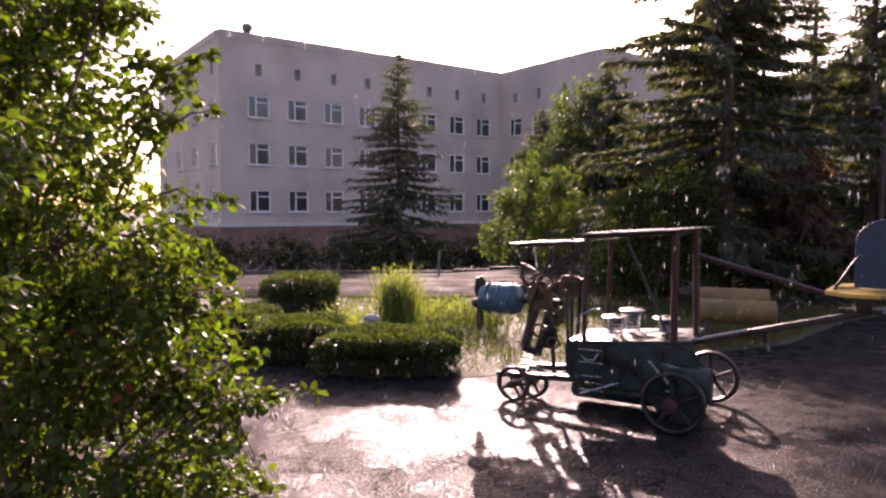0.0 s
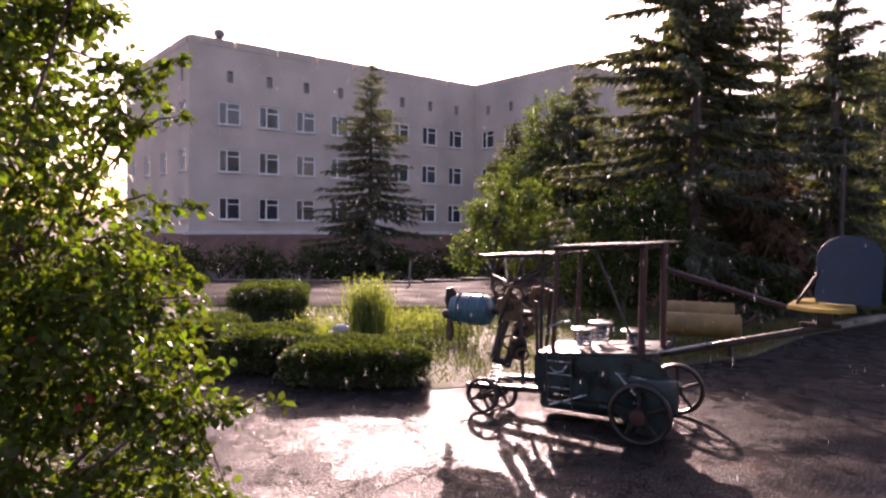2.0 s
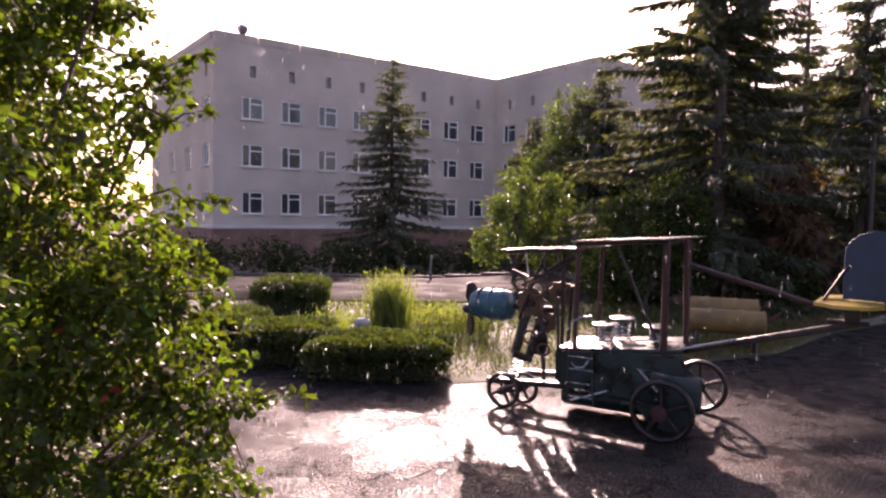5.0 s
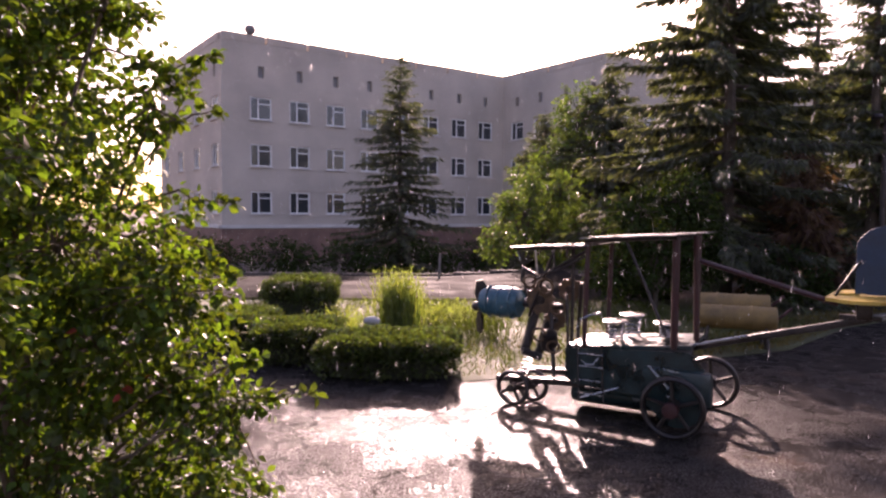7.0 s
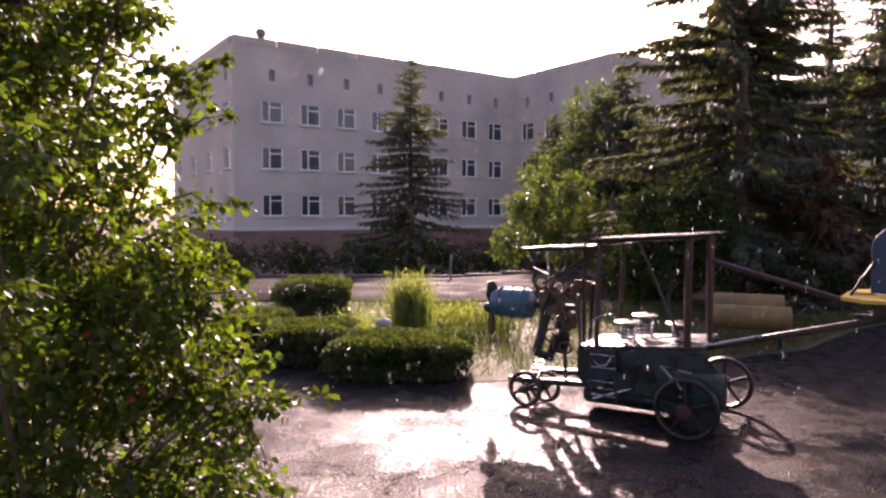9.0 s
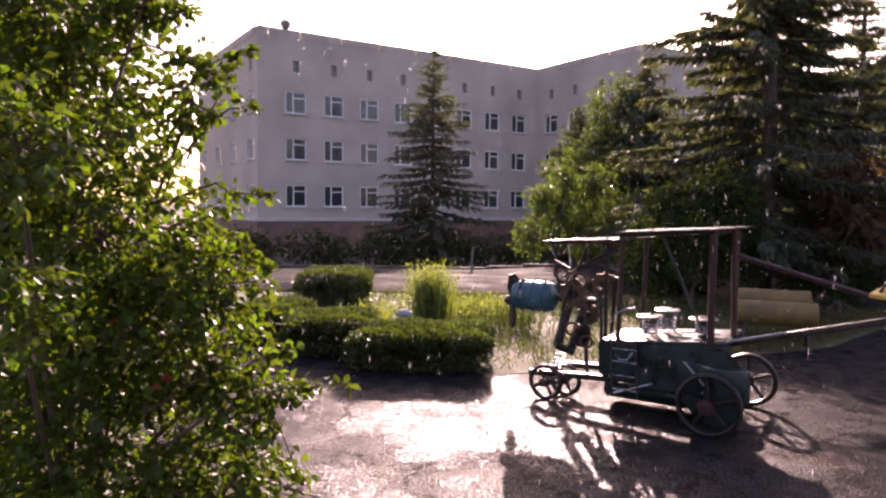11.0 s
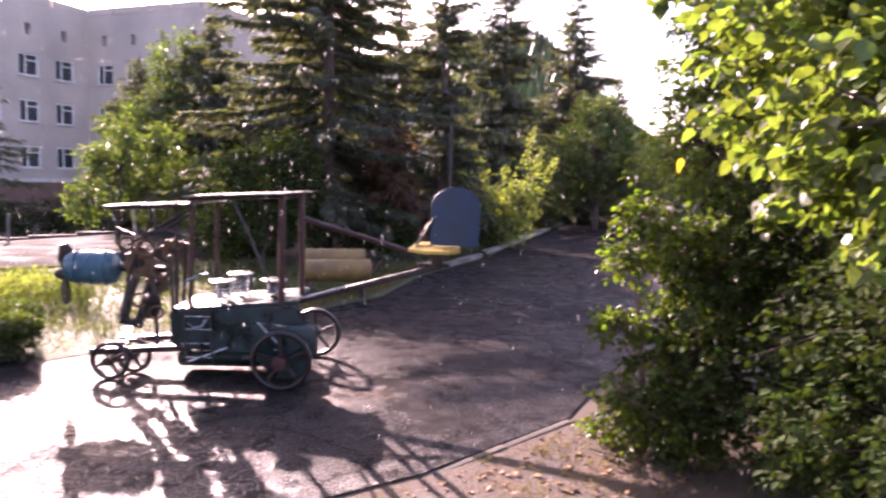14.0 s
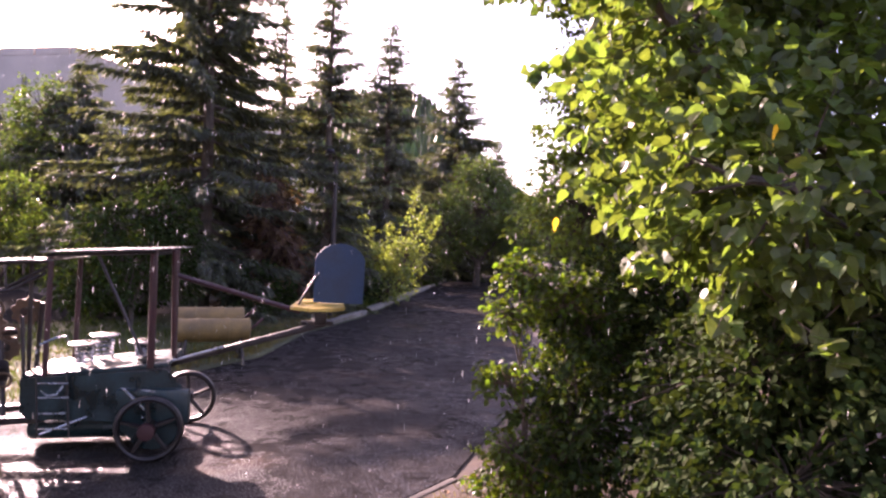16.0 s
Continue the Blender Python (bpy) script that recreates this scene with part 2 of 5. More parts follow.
def chain(bm, pts, r, r2=None, n=8):
    """A bent, tapering rod through the points, with a skin that runs on."""
    pts = [Vector(p) for p in pts]
    r2 = r if r2 is None else r2
    rings = []
    for i, p in enumerate(pts):
        d = (pts[min(i + 1, len(pts) - 1)] - pts[max(i - 1, 0)]).normalized()
        a = d.orthogonal().normalized() if abs(d.z) > 0.9 else d.cross(Vector((0, 0, 1))).normalized()
        c = d.cross(a)
        rr = r + (r2 - r) * i / max(1, len(pts) - 1)
        rings.append([bm.verts.new(p + (a * math.cos(6.2832 * k / n) + c * math.sin(6.2832 * k / n)) * rr) for k in range(n)])
    for u, v in zip(rings, rings[1:]):
        for k in range(n):
            bm.faces.new((u[k], u[(k + 1) % n], v[(k + 1) % n], v[k]))
    bm.faces.new(rings[0][::-1])
    bm.faces.new(rings[-1])
    return bm


def ring(bm, m, R, r, n=28, k=8, flat=1.0):
    """A torus round the y axis of m: R to the middle of the rim, r its thickness, flat its width over thickness."""
    rings = []
    for i in range(n):
        a = 6.2832 * i / n
        rings.append([bm.verts.new(m @ Vector(((R + r * math.cos(6.2832 * j / k)) * math.cos(a), r * flat * math.sin(6.2832 * j / k),
                                               (R + r * math.cos(6.2832 * j / k)) * math.sin(a)))) for j in range(k)])
    for i in range(n):
        u, v = rings[i], rings[(i + 1) % n]
        for j in range(k):
            bm.faces.new((u[j], u[(j + 1) % k], v[(j + 1) % k], v[j]))
    return bm


def lathe(bm, profile, m=None, n=20):
    """Turns (radius, height) pairs round the z axis of m."""
    m = m or Matrix()
    rings = [[bm.verts.new(m @ Vector((r * math.cos(6.2832 * k / n), r * math.sin(6.2832 * k / n), z))) for k in range(n)] for r, z in profile]
    for u, v in zip(rings, rings[1:]):
        for k in range(n):
            bm.faces.new((u[k], u[(k + 1) % n], v[(k + 1) % n], v[k]))
    bm.faces.new(rings[0][::-1])
    bm.faces.new(rings[-1])
    return bm


def slab(bm, outline, z0, z1):
    """A plate with that outline in x and y."""
    low = [bm.verts.new((x, y, z0)) for x, y in outline]
    top = [bm.verts.new((x, y, z1)) for x, y in outline]
    bm.faces.new(low[::-1])
    bm.faces.new(top)
    n = len(outline)
    for i in range(n):
        bm.faces.new((low[i], low[(i + 1) % n], top[(i + 1) % n], top[i]))
    return bm


SMALL_LEAF = ([(0, 0, 0), (-0.34, 0.45, 0.09), (0, 1, -0.06), (0.34, 0.45, 0.09)], [(0, 1, 2), (0, 2, 3)])
OVAL_LEAF = ([(0, 0, 0), (-0.30, 0.28, 0.08), (-0.34, 0.58, 0.08), (0, 1.0, -0.10), (0.34, 0.58, 0.08), (0.30, 0.28, 0.08), (0, 0.45, 0.0)],
             [(0, 6, 2, 1), (6, 3, 2), (0, 5, 4, 6), (6, 4, 3)])
HEART_LEAF = ([(0, 0.08, 0), (-0.25, 0.0, 0.07), (-0.47, 0.22, 0.11), (-0.40, 0.58, 0.07), (0, 1.05, -0.14), (0.40, 0.58, 0.07),
               (0.47, 0.22, 0.11), (0.25, 0.0, 0.07), (0, 0.5, 0.0)],
              [(0, 8, 2, 1), (8, 3, 2), (8, 4, 3), (0, 7, 6, 8), (8, 6, 5), (8, 5, 4)])
SPRAY = ([(-0.055, 0, 0), (0.055, 0, 0), (0.10, 0.4, -0.05), (-0.10, 0.4, -0.05), (0.0, 1.0, -0.24)], [(0, 1, 2, 3), (3, 2, 4)])
BLADE = ([(-0.05, 0, 0), (0.05, 0, 0), (0.035, 0.55, 0.04), (-0.035, 0.55, 0.04), (0, 1, 0.22)], [(0, 1, 2, 3), (3, 2, 4)])


def scatter(name, template, places, along, size, mat, parent=None, label="", rng=None, roll=0.6, wide=1.0):
    """One mesh of many leaves: each at its place, pointing along its direction, turned about it at random."""
    rng = rng or np.random.default_rng(1)
    P, A = np.asarray(places, float), np.asarray(along, float)
    n = len(P)
    A = A / np.maximum(np.linalg.norm(A, axis=1, keepdims=True), 1e-6)
    up = np.tile((0.0, 0.0, 1.0), (n, 1)) + rng.normal(0, roll, (n, 3))
    X = np.cross(A, up)
    X /= np.maximum(np.linalg.norm(X, axis=1, keepdims=True), 1e-6)
    Z = np.cross(X, A)
    S = (np.asarray(size) * np.ones(n)).reshape(n, 1, 1)
    T = np.array(template[0])
    V = P[:, None, :] + S * (T[None, :, :1] * wide * X[:, None, :] + T[None, :, 1:2] * A[:, None, :] + T[None, :, 2:] * Z[:, None, :])
    k = len(T)
    faces = [tuple(i * k + j for j in f) for i in range(n) for f in template[1]]
    me = bpy.data.meshes.new(name)
    me.from_pydata(V.reshape(-1, 3).tolist(), [], faces)
    me.materials.append(mat)
    ob = new(name, me)
    ob.parent = parent
    return tagged(ob, label)


def fall(x, y):
    """The ground's height: level round the camera, falling away towards the far building."""
    s = min(1.0, max(0.0, (y - 0.9 * max(x, 0.0) - 13.0) / 27.0))
    return -1.75 * s * s * (3 - 2 * s)
# ---------------------------------------------------------------- ground, road, kerbs


def ground():
    bm = bmesh.new()
    xs = [-900, -400, -200, -100, -60] + [-40 + 2.5 * i for i in range(45)] + [80, 110, 160, 260, 450, 900]
    ys = [-600, -200, -60, -20, -8, -2] + [1.5 * i for i in range(0, 34)] + [56, 64, 75, 95, 130, 200, 400, 1200]
    grid = [[bm.verts.new((x, y, fall(x, y) - 0.012)) for x in xs] for y in ys]
    for a, b in zip(grid, grid[1:]):
        for i in range(len(xs) - 1):
            bm.faces.new((a[i], a[i + 1], b[i + 1], b[i]))
    return tagged(part("ground", bm, SOIL, smooth=180), "bare brown soil and leaf litter round the yard", "ground", kind="structure")


ground()

ROAD_EDGE = [(-20, 8.5), (-8, 7.2), (-3.5, 5.2), (-1.6, 4.02), (-0.9, 3.66), (-0.1, 3.32), (1.0, 3.06), (1.9, 3.08), (3.25, 3.35), (5.4, 4.6),
             (30.6, 24.6), (90.6, 73.6), (87, 77.5), (28.2, 27.9), (12.9, 15.2), (8.1, 11.25), (5.9, 9.8), (4.25, 8.2), (2.4, 7.3),
             (0.85, 6.75), (0.25, 6.5), (0.0, 7.2), (-1.2, 7.2), (-2.1, 7.9), (-3.0, 8.8), (-4.5, 10.0), (-4.8, 12.5), (-20, 12.5)]
bm = bmesh.new()
slab(bm, ROAD_EDGE, -0.045, 0.0)
tagged(part("road", bm, ASPHALT, smooth=None), "old cracked wet asphalt glistening in the low sun", "road", kind="structure")

# glossier patch added on the road where the sun glare should be strongest
bm = bmesh.new()
edge = []
for i in range(72):
    a = 6.2832 * i / 72
    k = 1 + 0.6 * noise.noise(Vector((math.cos(a) * 1.6, math.sin(a) * 1.6, 4.0))) + 0.4 * noise.noise(Vector((math.cos(a) * 5, math.sin(a) * 5, 9.0)))
    edge.append((0.12 + 0.95 * k * math.cos(a), 4.95 + 0.95 * k * math.sin(a)))
slab(bm, edge, -0.02, 0.003)
tagged(part("puddle", bm, GLAREFILM, smooth=None), "glossier film on the wet cracked asphalt, added to raise the sun glare", "puddle", kind="structure")

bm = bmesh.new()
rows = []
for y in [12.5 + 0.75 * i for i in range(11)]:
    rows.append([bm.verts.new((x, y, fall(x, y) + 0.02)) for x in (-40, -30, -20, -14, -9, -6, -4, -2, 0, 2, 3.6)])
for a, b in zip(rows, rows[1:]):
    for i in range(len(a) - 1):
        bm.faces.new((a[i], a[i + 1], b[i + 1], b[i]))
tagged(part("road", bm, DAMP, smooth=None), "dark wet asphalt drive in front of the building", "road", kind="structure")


def kerb_line(pts, width=0.13, high=0.06, piece=1.0, label="weathered concrete kerb stones", mat=CONCRETE):
    """Kerb stones end to end along a line, each a bevelled block under one parent."""
    top = thing("kerb", Matrix(), label, "kerb", kind="structure")
    rng = random.Random(len(pts))
    for (x0, y0), (x1, y1) in zip(pts, pts[1:]):
        d = math.hypot(x1 - x0, y1 - y0)
        n = max(1, round(d / piece))
        ang = math.degrees(math.atan2(y1 - y0, x1 - x0))
        bm = bmesh.new()
        box(bm, d / n - 0.012, width, 0.2, None, 0.015)
        me = mesh_of(bm, "kerb_stone", mat, 30)
        for i in range(n):
            ob = new("kerb_stone", me)
            ob.parent = top
            f = (i + 0.5) / n
            x, y = x0 + (x1 - x0) * f, y0 + (y1 - y0) * f
            ob.matrix_basis = pose(x, y, fall(x, y) + high - 0.1 + rng.uniform(-0.012, 0.008), rng.uniform(-1.5, 1.5), rng.uniform(-1, 1), ang + rng.uniform(-1, 1))
    return top


kerb_line([(-3.5, 5.17), (-1.6, 3.985), (-0.9, 3.625), (-0.1, 3.29), (1.0, 3.03), (1.9, 3.05), (3.25, 3.32)], 0.06, -0.005, 0.7, "sunken dark concrete edging at the soil", DARK_CONCRETE)
kerb_line([(5.9, 9.9), (8.1, 11.36), (12.9, 15.32), (28.1, 28.0)], 0.14, 0.09, 1.0)
kerb_line([(-14, 20.1), (3.6, 20.1)], 0.16, 0.1, 1.1, "dark kerb along the far side of the drive", DARK_CONCRETE)

# raised planting bed between the two roads
BED = [(0.2, 6.44), (0.85, 6.69), (2.4, 7.24), (4.25, 8.14), (5.9, 9.74), (8.1, 11.19), (12.9, 15.14), (12, 16.5), (6, 13.6), (3.4, 12.4), (-4.6, 12.3), (-4.2, 10.0),
       (-2.95, 8.7), (-2.1, 7.8), (-1.2, 7.1), (-0.05, 7.1)]
bm = bmesh.new()
slab(bm, BED, -0.04, 0.005)
tagged(part("planting_bed", bm, LAWN, smooth=None), "grassy planting bed with soil between the shrubs", "flower bed", kind="structure")


def inside(poly, x, y):
    hit = False
    for (x0, y0), (x1, y1) in zip(poly, poly[1:] + poly[:1]):
        if (y0 > y) != (y1 > y) and x < (x1 - x0) * (y - y0) / (y1 - y0) + x0:
            hit = not hit
    return hit


def grass(name, poly, count, size, mat, label, seed, lean=0.5, z=0.03):
    rng = np.random.default_rng(seed)
    xs, ys = [p[0] for p in poly], [p[1] for p in poly]
    pts = []
    while len(pts) < count:
        x, y = rng.uniform(min(xs), max(xs)), rng.uniform(min(ys), max(ys))
        if inside(poly, x, y) and noise.noise(Vector((x * 1.3, y * 1.3, seed))) > rng.uniform(-0.7, 0.3):
            pts.append((x, y, z + fall(x, y)))
    d = np.column_stack((rng.normal(0, lean, (count, 2)), np.ones(count)))
    ob = scatter(name, BLADE, pts, d, rng.uniform(size * 0.5, size * 1.2, count), mat, None, label, rng, 1.5)
    return tagged(ob, "", "grass", kind="stuff")


grass("grass", [(0.15, 6.55), (0.9, 6.85), (2.4, 7.4), (4.2, 8.3), (5.8, 9.9), (3.4, 12.3), (-0.5, 12.2), (0.1, 7.4)], 9000, 0.10, GRASS, "short green lawn grass in the bed", 3)
grass("dry_grass", [(0.2, 6.5), (0.9, 6.8), (2.4, 7.4), (4.2, 8.3), (5.8, 9.8), (8.0, 11.3), (7.0, 12.3), (3.4, 10.3), (0.3, 8.6)], 7000, 0.055, STRAW, "sun-bleached dry grass at the edge of the bed", 4, 0.8)
grass("weeds", [(-2.6, 7.6), (0.1, 7.2), (0.9, 9.5), (0.3, 12.2), (-3.6, 12.0)], 7000, 0.11, GRASS, "green weeds among the hedges", 5, 0.35)
grass("verge_grass", [(8.2, 11.7), (12.9, 15.5), (28, 28.4), (26, 30), (11, 17)], 5000, 0.3, GRASS, "rough grass along the road's verge", 6, 0.4, -0.012)
grass("edge_grass", [(2.4, 7.28), (4.25, 8.18), (5.9, 9.78), (8.1, 11.22), (7.5, 11.7), (5.3, 10.3), (3.7, 8.9), (2.1, 7.9)], 5000, 0.08, STRAW, "dry grass along the edge of the bed", 8, 0.7)
grass("litter_grass", [(-3.0, 4.6), (-1.0, 3.5), (1.0, 2.9), (3.3, 3.2), (4.2, 3.9), (4.0, 2.2), (2.2, 2.2), (-2.5, 3.0)], 2500, 0.07, STRAW, "dry grass and needles on the soil by the kerb", 7, 1.2, -0.012)

# fallen leaves by the near kerb
rng = np.random.default_rng(21)
pts = np.column_stack((rng.uniform(-2.5, 3.6, 900), rng.uniform(2.3, 3.9, 900), np.full(900, -0.004)))
pts = np.array([p for p in pts if not inside(ROAD_EDGE, p[0], p[1] + 0.12)])
tagged(scatter("leaf_litter", OVAL_LEAF, pts, np.column_stack((rng.normal(0, 1, (len(pts), 2)), rng.normal(0, 0.15, len(pts)))), rng.uniform(0.03, 0.06, len(pts)),
               material("dead_leaf", (0.24, 0.12, 0.05), 0.7, bump=0, island=0.4), None, "brown fallen leaves on the soil", rng, 0.25), "", "leaf litter", kind="stuff")

# ---------------------------------------------------------------- the building
UX, UY = 0.81, 0.586            # along the long front, away to the right
BASE_Z = -1.75
A_CORNER, B_CORNER = Vector((-14.4, 43.5, 0)), Vector((11.5, 48.5, 0))


def window_unit(parent, m, w=1.5, h=1.5, seed=0):
    """A casement set in the wall: frame, mullion, transom, two panes and sill."""
    win = new("window")
    win.parent, win.matrix_basis = parent, m
    bm = bmesh.new()
    t = 0.09
    for sx in (-1, 1):
        box(bm, t, 0.1, h, pose(sx * (w / 2 - t / 2), 0.12, 0))
    for sz in (-1, 1):
        box(bm, w - 2 * t, 0.1, t, pose(0, 0.12, sz * (h / 2 - t / 2)))
    box(bm, t * 0.9, 0.1, h - 2 * t, pose(-w * 0.12, 0.12, 0))
    box(bm, w * 0.62 - t * 1.45, 0.08, t * 0.8, pose(w * 0.165, 0.12, h * 0.2))
    part("window_frame", bm, FRAME, win, smooth=None)
    for x0, x1 in ((-w / 2 + t, -w * 0.12 - t * 0.45), (-w * 0.12 + t * 0.45, w / 2 - t)):
        bm = bmesh.new()
        box(bm, x1 - x0, 0.02, h - 2 * t, pose((x0 + x1) / 2, 0.14, 0))
        part("pane", bm, GLASS, win, smooth=None)
    bm = bmesh.new()
    box(bm, w + 0.16, 0.22, 0.06, pose(0, -0.03, -h / 2 - 0.03))
    part("window_sill", bm, TRIM, win, smooth=None)
    return win


def wall_run(parent, start, ux, uy, length, openings, z0, z1, thick=0.4, mat=PLASTER, name="wall"):
    """A wall with real openings: openings are (centre along, centre z, width, height). Its outside faces right of its run."""
    bm = bmesh.new()
    m = Matrix(((ux, -uy, 0, start[0]), (uy, ux, 0, start[1]), (0, 0, 1, 0), (0, 0, 0, 1)))
    xs = sorted({0.0, length, *[o[0] - o[2] / 2 for o in openings], *[o[0] + o[2] / 2 for o in openings]})
    zs = sorted({z0, z1, *[o[1] - o[3] / 2 for o in openings], *[o[1] + o[3] / 2 for o in openings]})
    solid = {}
    for i in range(len(xs) - 1):
        for k in range(len(zs) - 1):
            cx, cz = (xs[i] + xs[i + 1]) / 2, (zs[k] + zs[k + 1]) / 2
            solid[i, k] = not any(abs(cx - o[0]) < o[2] / 2 and abs(cz - o[1]) < o[3] / 2 for o in openings)
    vs = {}

    def v(i, k, d):
        if (i, k, d) not in vs:
            vs[i, k, d] = bm.verts.new(m @ Vector((xs[i], d * thick, zs[k])))
        return vs[i, k, d]
    for (i, k), s in solid.items():
        if not s:
            continue
        bm.faces.new((v(i, k, 0), v(i + 1, k, 0), v(i + 1, k + 1, 0), v(i, k + 1, 0)))
        bm.faces.new((v(i, k, 1), v(i, k + 1, 1), v(i + 1, k + 1, 1), v(i + 1, k, 1)))
        for (di, dk, a, b) in ((-1, 0, (i, k), (i, k + 1)), (1, 0, (i + 1, k), (i + 1, k + 1)), (0, -1, (i, k), (i + 1, k)), (0, 1, (i, k + 1), (i + 1, k + 1))):
            if not solid.get((i + di, k + dk), False):
                bm.faces.new((v(*a, 0), v(*b, 0), v(*b, 1), v(*a, 1)))
    part(name, bm, mat, parent, smooth=None)
    return m


def facade(parent, start, ux, uy, length, first, step, count, attic=True):
    """One front of the building: plinth, plaster wall, three rows of windows, slits under the roof, parapet blocks."""
    rowsz = (2.2, 5.35, 8.45)
    ops = [(first + step * i, z, 1.5, 1.5) for i in range(count) for z in rowsz]
    slits = [(first + step * i, 10.85, 0.42, 0.75) for i in range(count)] if attic else []
    m = wall_run(parent, start, ux, uy, length, ops + slits, 0.45, 12.7)
    for x, z, w, h in ops:
        window_unit(parent, m @ pose(x, 0, z), w, h)
    for x, z, w, h in slits:
        bm = bmesh.new()
        box(bm, w, 0.05, h, m @ pose(x, 0.25, z))
        part("vent_slit", bm, TIN, parent, smooth=None)
    bm = bmesh.new()
    box(bm, length + 0.2, 0.5, 0.45 - BASE_Z + 0.3, m @ pose(length / 2, 0.15, (0.45 + BASE_Z - 0.3) / 2))
    part("plinth", bm, BRICK, parent, "dull red brick plinth", smooth=None)
    bm = bmesh.new()
    box(bm, length + 0.24, 0.14, 0.22, m @ pose(length / 2, -0.07, 0.60))
    part("string_course", bm, TRIM, parent, smooth=None)
    n = max(2, round(length / 3.0))
    for i in range(n):
        bm = bmesh.new()
        box(bm, length / n - 0.16, 0.46, 0.5, m @ pose(length / n * (i + 0.5), 0.2, 12.95))
        part("parapet_block", bm, PLASTER, parent, smooth=None)
    return m


house = thing("apartment_building", Matrix(), "four-storey grey plastered block with white casement windows and brick plinth", "building")
MAIN_LEN = 24.0
facade(house, A_CORNER, UX, UY, MAIN_LEN, 2.65, 2.76, 8)
facade(house, A_CORNER + Vector((-UY, UX, 0)) * 16, UY, -UX, 15.6, 2.0, 4.2, 4)
facade(house, B_CORNER + Vector((-UY, UX, 0)) * 11.3, UY, -UX, 10.9, 1.9, 2.76, 4)
facade(house, B_CORNER, UX, UY, 40.0, 2.4, 2.76, 14)
bm = bmesh.new()
for start, ln, dp in ((A_CORNER, MAIN_LEN + 12, 15.6), (B_CORNER, 40.0, 15.6)):
    m = Matrix(((UX, -UY, 0, start.x), (UY, UX, 0, start.y), (0, 0, 1, 0), (0, 0, 0, 1)))
    box(bm, ln - 0.9, dp - 0.9, 0.3, m @ pose(ln / 2, dp / 2, 12.6))
    box(bm, ln - 1.2, 0.3, 14.2, m @ pose(ln / 2, dp * 0.5, 5.3))
part("roof", bm, TIN, house, smooth=None)
bm = bmesh.new()
lathe(bm, [(0.05, 0), (0.05, 0.5), (0.22, 0.55), (0.36, 0.75), (0.36, 0.95), (0.22, 1.1), (0.03, 1.15)], Matrix.Translation(A_CORNER + Vector((1.55, 1.2, 12.7))), 14)
part("roof_vent", bm, TIN, house, "round metal roof vent")

# wooded slope behind the trees
bm = bmesh.new()
cols = 48
rows = []
for k in range(7):
    rw = []
    for i in range(cols):
        a = radians(-50 + 110 * i / (cols - 1))
        d = 120 + 22 * k
        hgt = (k / 6) ** 0.8 * (50 + 7 * noise.noise(Vector((i * 0.25, 3.1, 0))) + 2.2 * noise.noise(Vector((i * 1.3, 9.0, 0)))) * max(0.0, min(1.0, (math.degrees(a) - 18) / 14)) * max(0.0, min(1, (52 - math.degrees(a)) / 12))
        rw.append(bm.verts.new((math.sin(a) * d, math.cos(a) * d, fall(math.sin(a) * d, math.cos(a) * d) - 0.3 + hgt)))
    rows.append(rw)
for a, b in zip(rows, rows[1:]):
    for i in range(cols - 1):
        bm.faces.new((a[i], a[i + 1], b[i + 1], b[i]))
HILL = [[v.co.copy() for v in rw] for rw in rows]
tagged(part("hill", bm, HILLSIDE, smooth=180), "hazy dark wooded hillside far behind the trees", "hill", kind="structure")
rng = np.random.default_rng(77)
woods = []
for _ in range(5200):
    k, i = rng.uniform(0.3, 5.99), rng.uniform(14, cols - 2)
    if rng.random() < 0.25:
        k = 5.95
    a, b = HILL[int(k)][int(i)], HILL[int(k)][int(i) + 1]
    c = HILL[int(k) + 1][int(i)]
    woods.append(a + (b - a) * (i - int(i)) + (c - a) * (k - int(k)))
FIR = ([(-0.28, 0, 0), (0, 0, 0.28), (0.28, 0, 0), (0, 0, -0.28), (0, 1, 0)], [(0, 1, 4), (1, 2, 4), (2, 3, 4), (3, 0, 4)])
tagged(scatter("far_woods", FIR, [tuple(p) for p in woods], np.tile((0.0, 0.0, 1.0), (len(woods), 1)) + rng.normal(0, 0.03, (len(woods), 3)), rng.uniform(5, 10, len(woods)), LEAF_FAR, None,
               "far wood of firs on the hillside", rng, 0.5), "", "woods", kind="stuff")

# ---------------------------------------------------------------- trees


